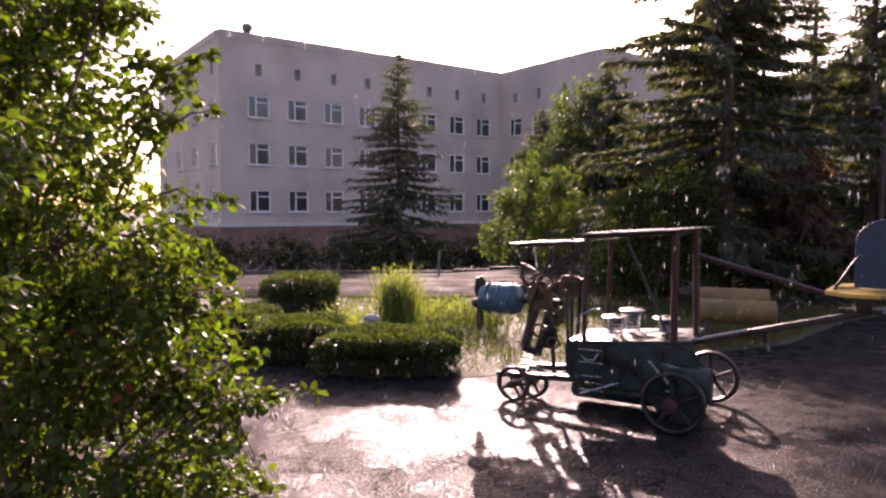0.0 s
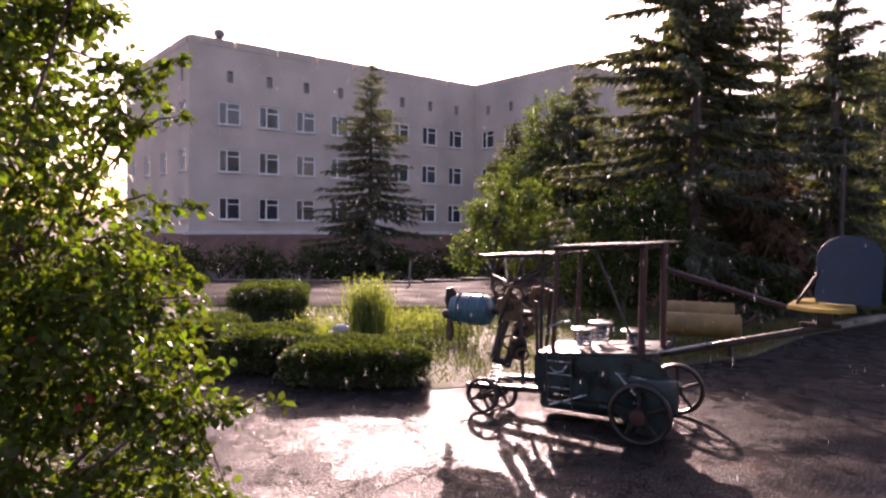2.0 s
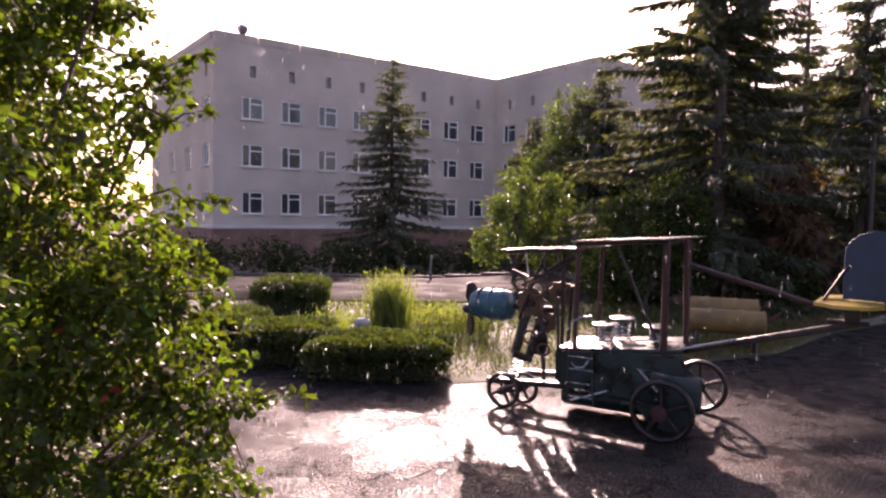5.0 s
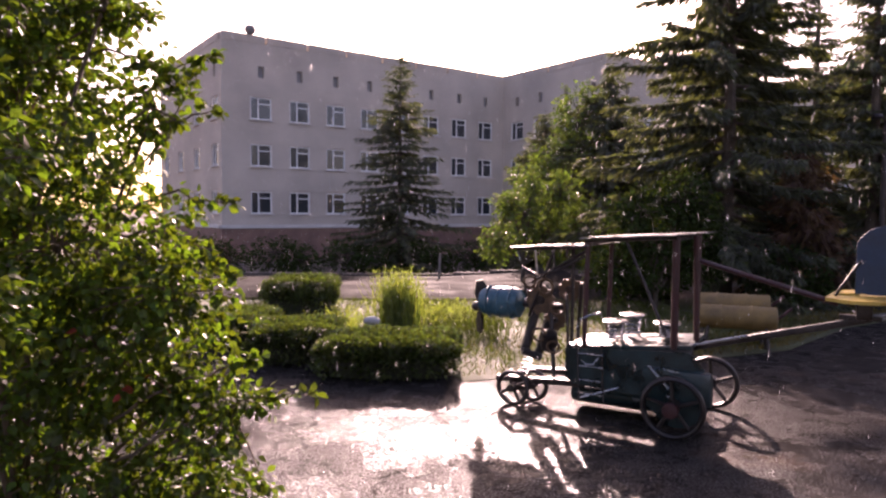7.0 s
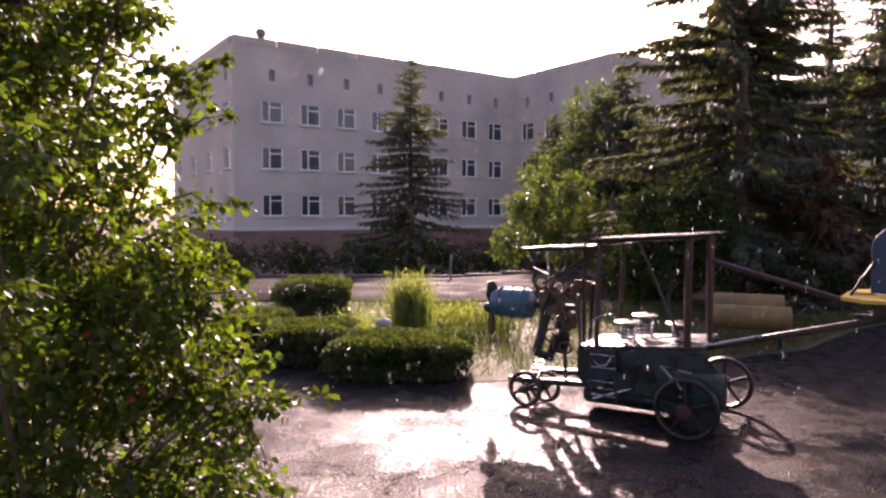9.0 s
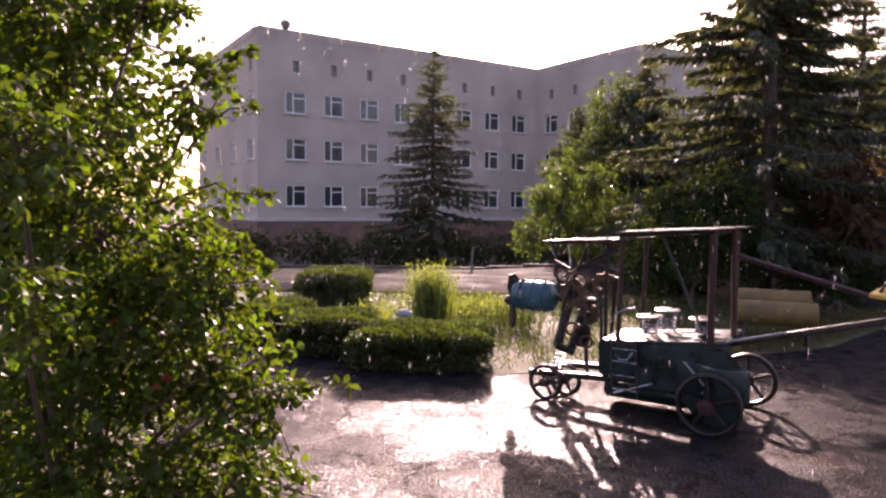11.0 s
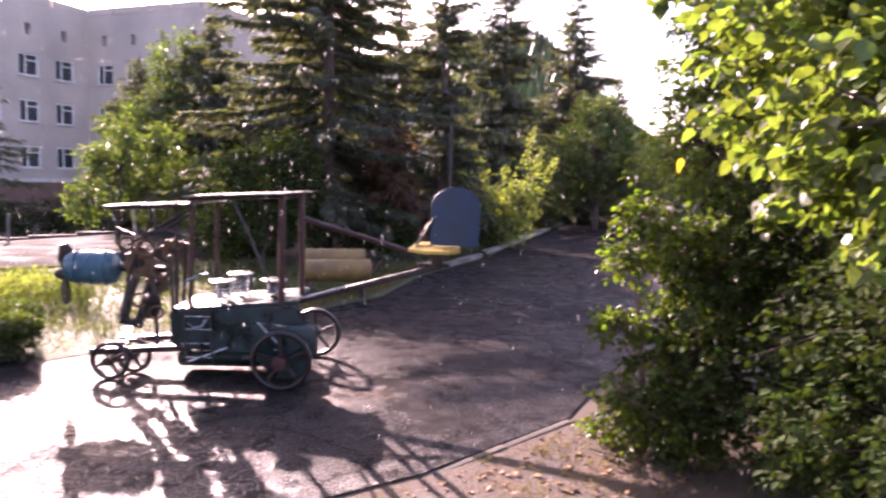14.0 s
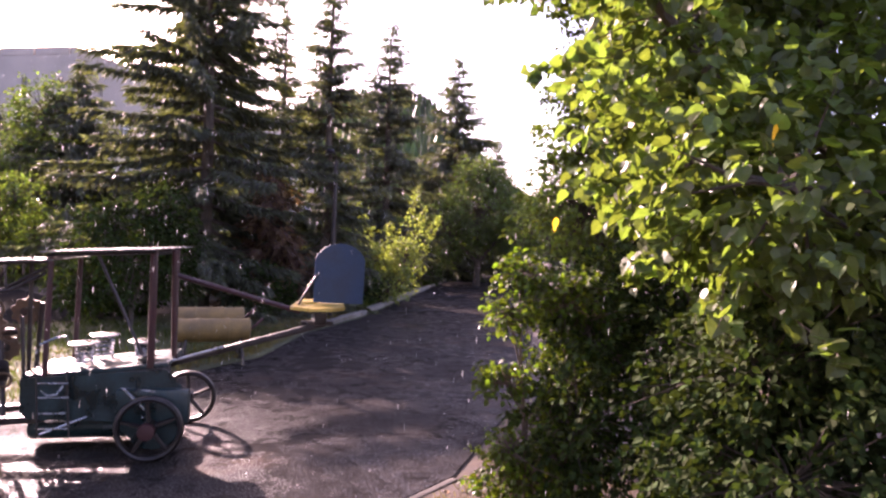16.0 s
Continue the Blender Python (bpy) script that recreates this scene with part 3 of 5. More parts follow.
def spruce(x, y, h, r, seed, low=0.08, label="tall dark spruce with drooping branches", dens=1.0, needles=None, fine=1.0):
    """A spruce: tapered trunk, whorls of drooping limbs, and sprays of needles along them."""
    rng = np.random.default_rng(seed)
    top = thing("spruce", pose(x, y, fall(x, y) - 0.05), label, "tree", "spruces of the yard")
    bm = bmesh.new()
    chain(bm, [(0, 0, -0.1), (0.03, 0.02, h * 0.35), (-0.02, 0.03, h * 0.7), (0, 0, h)], 0.022 * h * 0.8, 0.01, 8)
    part("trunk", bm, BARK, top)
    limbs = bmesh.new()
    P, A, S = [], [], []
    z = h * low
    while z < h * 0.985:
        f = z / h
        reach = r * (1 - f) ** 0.85 * (0.55 + 0.45 * min(1, f / 0.18)) + 0.08
        for k in range(int(rng.integers(5, 8))):
            a = rng.uniform(0, 6.2832)
            ln = reach * rng.uniform(0.6, 1.18)
            out = np.array((math.cos(a), math.sin(a), 0.0))
            droop = (0.42 - 0.75 * f) * ln
            mid = out * ln * 0.55 + (0, 0, z - droop * 0.62)
            end = out * ln + (0, 0, z - droop * 0.80)
            if ln > 0.5:
                chain(limbs, [(0, 0, z), tuple(mid), tuple(end)], 0.012 + 0.012 * ln, 0.004, 4)
            n = max(4, int(ln * 27 * dens))
            for s in np.linspace(0.12, 1.0, n):
                c = mid * (s / 0.55) + np.array((0, 0, z)) * (1 - s / 0.55) if s < 0.55 else mid + (end - mid) * (s - 0.55) / 0.45
                side = np.array((-out[1], out[0], 0.0))
                for sg in (-1, 1):
                    d = out * rng.uniform(0.35, 0.9) + sg * side * rng.uniform(0.3, 1.0) * (1.15 - s) + (0, 0, rng.uniform(-0.75, 0.1))
                    P.append(c + rng.normal(0, 0.03, 3))
                    A.append(d)
                    S.append(rng.uniform(0.7, 1.3) * (0.16 + 0.20 * min(1, ln / 1.6)) * (1.25 - 0.45 * s) * fine)
        z += h * 0.021 * rng.uniform(0.75, 1.25) + 0.03
    tagged(part("branchwork", limbs, BARK, top), kind="stuff")
    scatter("crown", SPRAY, P, A, S, needles or NEEDLE, top, "", rng, 0.7)
    return top


def blob_points(rng, blobs, count, shell=0.55):
    """Places in ellipsoids (x, y, z, rx, ry, rz), thicker towards their skins, uneven."""
    vol = np.array([b[3] * b[4] * b[5] for b in blobs]) ** 0.75
    out, way = [], []
    for b, n in zip(blobs, np.round(count * vol / vol.sum()).astype(int)):
        v = rng.normal(0, 1, (n, 3))
        v /= np.linalg.norm(v, axis=1, keepdims=True)
        rad = shell + (1 - shell) * rng.random((n, 1)) ** 0.7
        lump = np.array([[1 + 0.28 * noise.noise(Vector(q) * 2.3 + Vector((b[0] * 3, b[1], b[2])))] for q in v.tolist()])
        out.append(np.array(b[:3]) + v * rad * lump * np.array(b[3:6]))
        way.append(v * (1, 1, 0.6) + rng.normal(0, 0.45, (n, 3)) + (0, 0, -0.25))
    return np.concatenate(out), np.concatenate(way)


def broadleaf(name, x, y, blobs, count, size, mat, label, seed, template=SMALL_LEAF, group="", trunk=0.1, sprigs=7, shell=0.5, category="tree", stems=1, wide=1.0, bark=BARK, roll=0.6):
    """A leafy tree or shrub: stems to each clump, twigs inside it, and leaves set in sprigs along short twigs."""
    rng = np.random.default_rng(seed)
    top = thing(name, pose(x, y, fall(x, y) - 0.05), label, category, group)
    tips, ways = blob_points(rng, blobs, count // sprigs, shell)
    bm = bmesh.new()
    zc = min(b[2] for b in blobs)
    fork = Vector((0, 0, max(0.15, 0.45 * zc)))
    for s in range(stems):
        off = Vector((rng.uniform(-1, 1), rng.uniform(-1, 1), 0)) * (0.12 if stems > 1 else 0)
        chain(bm, [off + Vector((0, 0, -0.08)), off * 1.4 + fork * 0.5, off * 2 + fork], trunk, trunk * 0.75, 8)
    part("trunk", bm, bark, top)
    for b in blobs:
        bm = bmesh.new()
        c = Vector(b[:3])
        mid = fork.lerp(c, 0.5) + Vector((rng.normal(0, 0.08), rng.normal(0, 0.08), 0.1 * c.z))
        chain(bm, [fork, mid, c], trunk * 0.6, trunk * 0.25, 6)
        part("limb", bm, bark, top)
    bm = bmesh.new()
    sub = rng.choice(len(tips), min(len(tips), 420), replace=False)
    cents = np.array([b[:3] for b in blobs])
    for i in sub:
        c = cents[np.argmin(((cents - tips[i]) ** 2).sum(1))]
        q = c * 0.6 + tips[i] * 0.4 + rng.normal(0, 0.03, 3)
        chain(bm, [tuple(c), tuple(q), tuple(tips[i])], trunk * 0.16 + 0.003, 0.002, 4)
    tagged(part("twig_mass", bm, bark, top), kind="stuff")
    P, A = [], []
    W = ways / np.linalg.norm(ways, axis=1, keepdims=True)
    L = size * sprigs * 0.33
    for k in range(sprigs):
        f = k / max(1, sprigs - 1)
        side = np.cross(W, rng.normal(0, 1, (len(W), 3)))
        side /= np.maximum(np.linalg.norm(side, axis=1, keepdims=True), 1e-6)
        P.append(tips + W * (f - 0.5) * L + side * size * 0.15)
        A.append(W * 0.6 + side * (0.9 if k < sprigs - 1 else 0.1) + np.array((0, 0, -0.35)))
    P, A = np.concatenate(P), np.concatenate(A)
    scatter("crown", template, P, A, rng.uniform(0.7, 1.2, len(P)) * size, mat, top, "", rng, roll, wide)
    return top


def shoot(parent, pts, n, size, mat, template, thick, spread, seed):
    """A long shoot of a bush: a bent stem, and leaves on both sides of its outer part."""
    rng = np.random.default_rng(seed)
    fine = []
    for a, b in zip(pts, pts[1:]):
        for k in range(4):
            fine.append(Vector(a).lerp(Vector(b), k / 4) + Vector(rng.normal(0, 0.006, 3)))
    fine.append(Vector(pts[-1]))
    bm = bmesh.new()
    chain(bm, fine, thick, thick * 0.25, 6)
    stem = part("shoot", bm, TWIG, parent)
    F = np.array([tuple(p) for p in fine])
    u = (1 - rng.random(n) ** 1.4 * 0.85) * (len(F) - 1)
    i = np.minimum(u.astype(int), len(F) - 2)
    P = F[i] + (F[i + 1] - F[i]) * (u - i)[:, None] + rng.normal(0, spread, (n, 3)) * (1.15 - u / len(F))[:, None]
    scatter("foliage", template, P, (F[i + 1] - F[i]) * 2 + rng.normal(0, 0.25, (n, 3)) + (0, 0, -0.08), rng.uniform(0.7, 1.2, n) * size, mat, stem, "", rng, 0.7)


spruce(-2.25, 34.0, 11.2, 3.9, 11, 0.04, "spruce standing before the building's front", 0.6)
spruce(5.45, 12.97, 9.6, 3.6, 12, 0.08, "tall dark spruce with drooping open branches", 2.5, None, 0.62)
spruce(7.9, 12.4, 7.6, 1.5, 13, 0.06, "slim dark spruce by the lamp post", 1.7, None, 0.7)
spruce(13.4, 17.5, 8.9, 2.3, 14, 0.06, "dark spruce beside the road", 1.5, None, 0.75)
spruce(19.2, 20.4, 9.5, 3.0, 15, 0.05, "dense young spruce beside the road", 1.1)
spruce(24.8, 23.3, 7.2, 1.6, 16, 0.05, "small spruce far down the road", 0.7)
spruce(17.0, 31.0, 14.8, 2.8, 17, 0.06, "slender spruce behind the others", 0.7)
spruce(13.5, 28.5, 12.2, 2.8, 18, 0.06, "spruce in the back row", 0.7)
spruce(6.9, 17.5, 8.0, 2.2, 19, 0.06, "shaded spruce in the back row", 0.7)
spruce(6.75, 12.7, 3.1, 1.35, 24, 0.05, "low spruce with rusty brown dead needles", 1.0, DEAD_NEEDLE)
spruce(5.6, 22.6, 6.7, 3.4, 20, 0.05, "broad spruce hazy behind the lawn", 0.75)
spruce(4.1, 27.5, 6.5, 3.0, 22, 0.05, "spruce in the back row", 0.65)
spruce(9.6, 25.5, 8.6, 3.2, 23, 0.05, "spruce in the back row", 0.65)

broadleaf("tree", 1.9, 16.0, [(0, 0, 1.7, 0.6, 0.8, 0.9), (-0.6, 0.1, 1.0, 0.5, 0.6, 0.6), (0.6, 0.2, 1.2, 0.7, 0.8, 0.8), (0.15, 0, 2.4, 0.35, 0.4, 0.5), (-0.3, 0.1, 1.9, 0.5, 0.4, 0.35), (0.9, 0.3, 2.2, 0.6, 0.6, 0.6), (1.4, 0.4, 1.4, 0.8, 0.7, 1.0)],
          9500, 0.085, LEAF_FAR, "pale green small tree in full leaf, lit from behind", 31, trunk=0.06, shell=0.2)
# set here to shade the road, its leaves in the shade-darkened colour
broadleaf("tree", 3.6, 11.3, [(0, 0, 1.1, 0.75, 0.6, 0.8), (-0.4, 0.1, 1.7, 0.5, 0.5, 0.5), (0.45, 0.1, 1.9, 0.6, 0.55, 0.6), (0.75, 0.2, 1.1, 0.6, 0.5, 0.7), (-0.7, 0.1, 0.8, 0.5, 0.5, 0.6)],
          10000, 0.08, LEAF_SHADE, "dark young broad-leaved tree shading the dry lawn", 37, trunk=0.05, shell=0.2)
broadleaf("tree", 4.6, 23.6, [(0, 0, 3.2, 1.7, 1.6, 2.0), (-1.2, 0, 2.4, 1.3, 1.2, 1.6), (1.2, 0.2, 2.6, 1.5, 1.3, 1.7), (0.2, 0, 5.2, 1.1, 1.1, 1.4)],
          14000, 0.13, LEAF_FAR, "hazy broad-leaved tree behind the lawn", 32, trunk=0.14)
broadleaf("tree", 17.9, 17.6, [(0, 0, 2.9, 1.7, 1.6, 1.7), (-1.1, 0.7, 2.0, 1.3, 1.2, 1.4), (1.2, -0.8, 2.1, 1.4, 1.3, 1.5), (0.1, 0.1, 4.1, 1.0, 1.0, 0.9)],
          17000, 0.12, LEAF_FAR, "round broad-leaved tree by the roadside", 33, trunk=0.14)
broadleaf("tree", 25.5, 22.5, [(0, 0, 2.2, 1.6, 1.6, 1.7), (1.6, 0.4, 1.6, 1.6, 1.5, 1.4)], 5000, 0.13, LEAF_FAR, "low broad-leaved tree at the end of the road", 34, trunk=0.12)
broadleaf("tree", 17.6, 13.4, [(0, 0, 1.6, 1.5, 1.5, 1.5), (-0.6, 0.8, 2.4, 0.9, 0.9, 0.9), (1.0, -0.6, 1.5, 1.3, 1.3, 1.4)], 7000, 0.11, LEAF_FAR, "low leafy tree on the far side of the road", 38, trunk=0.1)
broadleaf("tree", 50.0, 47.0, [(0, 0, 3.0, 3.2, 3.0, 2.6), (3.5, 1.0, 2.4, 3.2, 3.0, 2.2), (-3, 1, 2.6, 3, 3, 2.3)], 6000, 0.25, LEAF_FAR, "clump of far trees closing the road", 35, trunk=0.15)
pale_shrub = broadleaf("shrub", 10.1, 13.15, [(-0.25, 0.15, 1.1, 0.55, 0.5, 0.5), (0.4, -0.3, 1.2, 0.5, 0.5, 0.5), (0.1, -0.05, 0.6, 0.7, 0.6, 0.55), (-0.6, 0.42, 1.45, 0.35, 0.35, 0.4)],
          4200, 0.085, LEAF_LIGHT, "pale yellow-green shrub with upright shoots", 36, trunk=0.03, category="shrub", stems=4)
for pts in ([(0.23, -0.18, 0.32), (0.36, -0.28, 1.59), (0.61, -0.49, 2.93)], [(0.12, -0.1, 0.32), (-0.25, 0.18, 1.56), (-0.53, 0.39, 2.49)], [(0.29, -0.23, 0.33), (0.68, -0.56, 1.47), (0.99, -0.82, 2.21)],
            [(0.23, -0.18, 0.6), (0.2, -0.16, 1.44), (0.07, -0.06, 1.99)], [(0.12, -0.1, 0.32), (-0.44, 0.33, 1.3), (-0.95, 0.68, 2.2)], [(0.1, -0.1, 0.32), (-0.5, 0.36, 1.2), (-1.05, 0.75, 1.75)], [(0.3, -0.2, 0.6), (0.5, -0.4, 1.5), (0.72, -0.6, 2.4)]):
    shoot(pale_shrub, pts, 190, 0.085, LEAF_LIGHT, SMALL_LEAF, 0.02, 0.17, len(pts) + int(pts[0][0] * 100))
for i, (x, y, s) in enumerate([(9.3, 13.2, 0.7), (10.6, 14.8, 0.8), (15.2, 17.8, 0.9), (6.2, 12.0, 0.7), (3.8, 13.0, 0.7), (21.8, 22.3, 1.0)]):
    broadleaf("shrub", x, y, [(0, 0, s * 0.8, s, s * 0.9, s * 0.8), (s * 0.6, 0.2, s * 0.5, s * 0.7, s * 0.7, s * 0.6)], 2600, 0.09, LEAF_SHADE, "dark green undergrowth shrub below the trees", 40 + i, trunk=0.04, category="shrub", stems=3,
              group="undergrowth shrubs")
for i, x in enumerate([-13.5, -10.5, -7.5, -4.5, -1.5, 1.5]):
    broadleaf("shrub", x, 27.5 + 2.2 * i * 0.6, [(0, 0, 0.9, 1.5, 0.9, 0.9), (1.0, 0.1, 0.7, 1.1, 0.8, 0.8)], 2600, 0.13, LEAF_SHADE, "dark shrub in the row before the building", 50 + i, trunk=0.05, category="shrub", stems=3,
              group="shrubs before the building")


def hedge(x0, x1, y0, y1, h, count, seed, label, rz=0.0):
    """A clipped hedge: a dark rounded core, and small leaves all over its skin."""
    rng = np.random.default_rng(seed)
    cx, cy = (x0 + x1) / 2, (y0 + y1) / 2
    top = thing("hedge", pose(cx, cy, 0.0, 0, 0, rz), label, "hedge", "clipped hedges of the bed")
    sx, sy = (x1 - x0) / 2, (y1 - y0) / 2
    # a solid dark box fills the hedge behind its leaves
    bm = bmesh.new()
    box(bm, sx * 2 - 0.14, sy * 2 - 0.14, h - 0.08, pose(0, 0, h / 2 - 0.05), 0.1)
    part("dark_core", bm, HEDGE_CORE, top)
    P, A = [], []
    p = 5.0
    while len(P) < count:
        v = rng.normal(0, 1, 3)
        v[2] = abs(v[2]) if rng.random() < 0.72 else v[2]
        q = v / (np.abs(v) ** p).sum() ** (1 / p)
        lump = 1 + 0.17 * noise.noise(Vector(q * (sx, sy, h / 2)) * 3.2 + Vector((seed, 0, 0)))
        pos = q * np.array((sx, sy, h / 2)) * lump * rng.uniform(0.88, 1.10) + (0, 0, h / 2)
        if pos[2] < 0.02:
            continue
        P.append(pos)
        A.append(q + rng.normal(0, 0.6, 3) + (0, 0, 0.3))
    scatter("foliage", SMALL_LEAF, P, A, rng.uniform(0.024, 0.05, len(P)), HEDGE, top, "", rng, 0.8, 1.1)
    return top


hedge(-1.22, 0.08, 6.42, 7.3, 0.38, 15000, 61, "low clipped box hedge with wet glistening leaves")
hedge(-2.1, -1.2, 7.0, 7.9, 0.40, 9000, 62, "low clipped hedge block beside the longer one")
hedge(-3.0, -2.2, 7.8, 8.9, 0.37, 8000, 63, "low shaded hedge block at the corner of the bed")
hedge(-2.74, -1.70, 10.0, 11.0, 0.59, 10000, 64, "taller rounded clipped hedge behind the low ones")


def tuft(x, y, h, n, seed, mat, label, spread=0.16, name="tall_grass"):
    rng = np.random.default_rng(seed)
    top = thing(name, pose(x, y, 0.03), label, "plant")
    P = np.column_stack((rng.normal(0, spread, (n, 2)), np.zeros(n)))
    D = np.column_stack((rng.normal(0, 0.09, (n, 2)) + P[:, :2] * 0.4, np.ones(n)))
    S = rng.uniform(0.55, 1.05, n) * h
    tagged(scatter("stem_mass", BLADE, P, D, S, mat, top, "", rng, 1.2, 0.30), kind="stuff")
    k = n * 3
    i = rng.integers(0, n, k)
    f = rng.uniform(0.25, 1.0, k)
    W = D[i] / np.linalg.norm(D[i], axis=1, keepdims=True)
    scatter("foliage", SMALL_LEAF, P[i] + W * (S[i] * f)[:, None], W + rng.normal(0, 0.6, (k, 3)), rng.uniform(0.03, 0.06, k), mat, top, "", rng, 1.0, 0.8)
    return top


tuft(-0.62, 9.3, 0.84, 420, 71, LEAF_LIGHT, "tall feathery pale green grass clump glowing in the sun", 0.13)
tuft(-0.25, 9.8, 0.30, 160, 72, LEAF_LIGHT, "lower green weeds beside the tall clump", 0.28, "weed_clump")
tuft(-1.25, 9.0, 0.34, 160, 73, LEAF_LIGHT, "green weeds between the hedges", 0.25, "weed_clump")
tuft(0.25, 10.2, 0.26, 200, 74, LEAF_LIGHT, "green weeds by the wet drive", 0.3, "weed_clump")
tuft(0.55, 8.8, 0.36, 160, 75, GRASS, "green weeds beside the sculpture's nose", 0.25, "weed_clump")
bm = bmesh.new()
bmesh.ops.create_icosphere(bm, subdivisions=2, radius=0.085, matrix=pose(-0.88, 8.2, 0.30) @ Matrix.Diagonal((1.3, 0.9, 0.75, 1)))
for v in bm.verts:
    v.co += Vector((1, 1, 1)) * 0.012 * noise.noise(v.co * 14)
box(bm, 0.05, 0.05, 0.26, pose(-0.88, 8.2, 0.13), 0.01)
tagged(part("white_stone", bm, STONE), "pale stone on a stub among the hedges", "stone")

# ---------------------------------------------------------------- foliage close to the camera
broadleaf("bush", -2.75, 3.9, [(0.1, 0, 1.0, 0.8, 0.7, 0.9), (0.15, 0, 2.0, 0.75, 0.7, 0.8), (0.1, 0, 2.9, 0.7, 0.6, 0.7), (0.2, 0.1, 3.6, 0.75, 0.6, 0.6), (-0.9, 0, 2.4, 0.8, 0.8, 1.8), (-0.8, 0.2, 0.8, 0.9, 0.8, 0.9)],
          30000, 0.052, LEAF_BUSH, "tall dense bush rising behind the nearer one", 82, OVAL_LEAF, trunk=0.04, sprigs=7, shell=0.25, category="bush", stems=4, bark=TWIG)
near_bush = broadleaf("bush", -1.75, 2.75, [
    (0.25, -0.15, 0.70, 0.72, 0.50, 0.55), (0.36, -0.05, 1.15, 0.58, 0.45, 0.42), (0.20, -0.05, 1.55, 0.58, 0.45, 0.40),
    (0.02, 0.0, 2.0, 0.50, 0.45, 0.45), (-0.05, 0.05, 2.6, 0.48, 0.5, 0.55), (0.72, -0.15, 0.50, 0.40, 0.30, 0.30), (0.92, -0.18, 0.93, 0.24, 0.14, 0.07), (0.70, -0.1, 0.98, 0.22, 0.16, 0.10),
    (0.05, -0.2, 0.3, 0.8, 0.5, 0.35), (0.66, -0.05, 1.36, 0.22, 0.2, 0.15), (-0.6, 0.0, 1.6, 0.5, 0.6, 1.6), (0.50, -0.98, 1.85, 0.17, 0.2, 0.22), (0.46, -0.95, 1.42, 0.17, 0.2, 0.2), (0.55, 0.05, 2.12, 0.16, 0.10, 0.30), (0.38, 0.0, 2.55, 0.22, 0.16, 0.12)],
    34000, 0.043, LEAF_BUSH, "dense green bush with small glossy wet leaves", 81, OVAL_LEAF, trunk=0.025, sprigs=7, shell=0.3, category="bush", stems=5, bark=TWIG)
rng = np.random.default_rng(5)
for x, y, z in ((0.68, -0.30, 1.06), (0.61, -0.31, 1.00), (0.65, -0.29, 1.08), (0.58, -0.32, 0.99), (0.71, -0.30, 1.02), (0.40, -0.3, 1.22)):
    scatter("red_leaf", OVAL_LEAF, [(x, y, z + 0.03)], [rng.normal(0, 1, 3) * (1, 1, 0.5)], [0.05], LEAF_RED, near_bush, "red autumn leaf", rng)
for i, (pts, n) in enumerate((([(0.20, 0.05, 1.5), (0.34, 0.12, 1.86), (0.45, 0.17, 2.1), (0.53, 0.21, 2.31), (0.74, 0.29, 2.4)], 60), ([(0.28, 0.08, 1.5), (0.43, 0.17, 1.87), (0.57, 0.23, 2.13), (0.67, 0.26, 2.35)], 55),
                              ([(0.5, 0.1, 1.9), (0.59, 0.12, 2.06), (0.68, 0.16, 2.12), (0.77, 0.19, 2.13)], 40), ([(0.45, -0.25, 0.7), (0.69, -0.21, 0.84), (0.85, -0.15, 0.91), (1.03, -0.09, 0.96), (1.23, -0.05, 0.95)], 75),
                              ([(0.5, -0.25, 0.9), (0.68, -0.22, 1.02), (0.87, -0.14, 1.07), (1.0, -0.1, 1.11)], 65), ([(0.5, -0.2, 1.6), (0.67, -0.17, 1.62), (0.82, -0.11, 1.53), (0.92, -0.07, 1.42)], 70),
                              ([(0.1, -0.1, 2.25), (0.25, -0.03, 2.39), (0.38, 0.03, 2.47), (0.53, 0.1, 2.51)], 60), ([(0.2, -0.05, 2.3), (0.36, 0.02, 2.35), (0.47, 0.07, 2.33), (0.57, 0.12, 2.32)], 55),
                              ([(0.5, -0.1, 1.7), (0.66, -0.06, 1.78), (0.75, -0.03, 1.75), (0.88, 0.02, 1.73)], 30), ([(0.5, -0.2, 0.6), (0.75, -0.18, 0.75), (0.95, -0.12, 0.78)], 60), ([(0.4, -0.2, 1.3), (0.6, -0.2, 1.38), (0.8, -0.12, 1.30)], 60))):
    shoot(near_bush, pts, n, 0.05, LEAF_BUSH, OVAL_LEAF, 0.008, 0.04, 300 + i)
# the puddle on the drive, bright in the sun
bm = bmesh.new()
pool = [(0.35 + (0.75 + 0.2 * math.sin(3 * a)) * math.cos(a), 13.7 + (0.8 + 0.2 * math.cos(2 * a + 1)) * math.sin(a)) for a in [6.2832 * i / 30 for i in range(30)]]
slab(bm, pool, -0.03, 0.002)
tagged(part("puddle", bm, WATER, smooth=None), "shallow puddle on the drive reflecting the sky", "puddle", kind="structure")

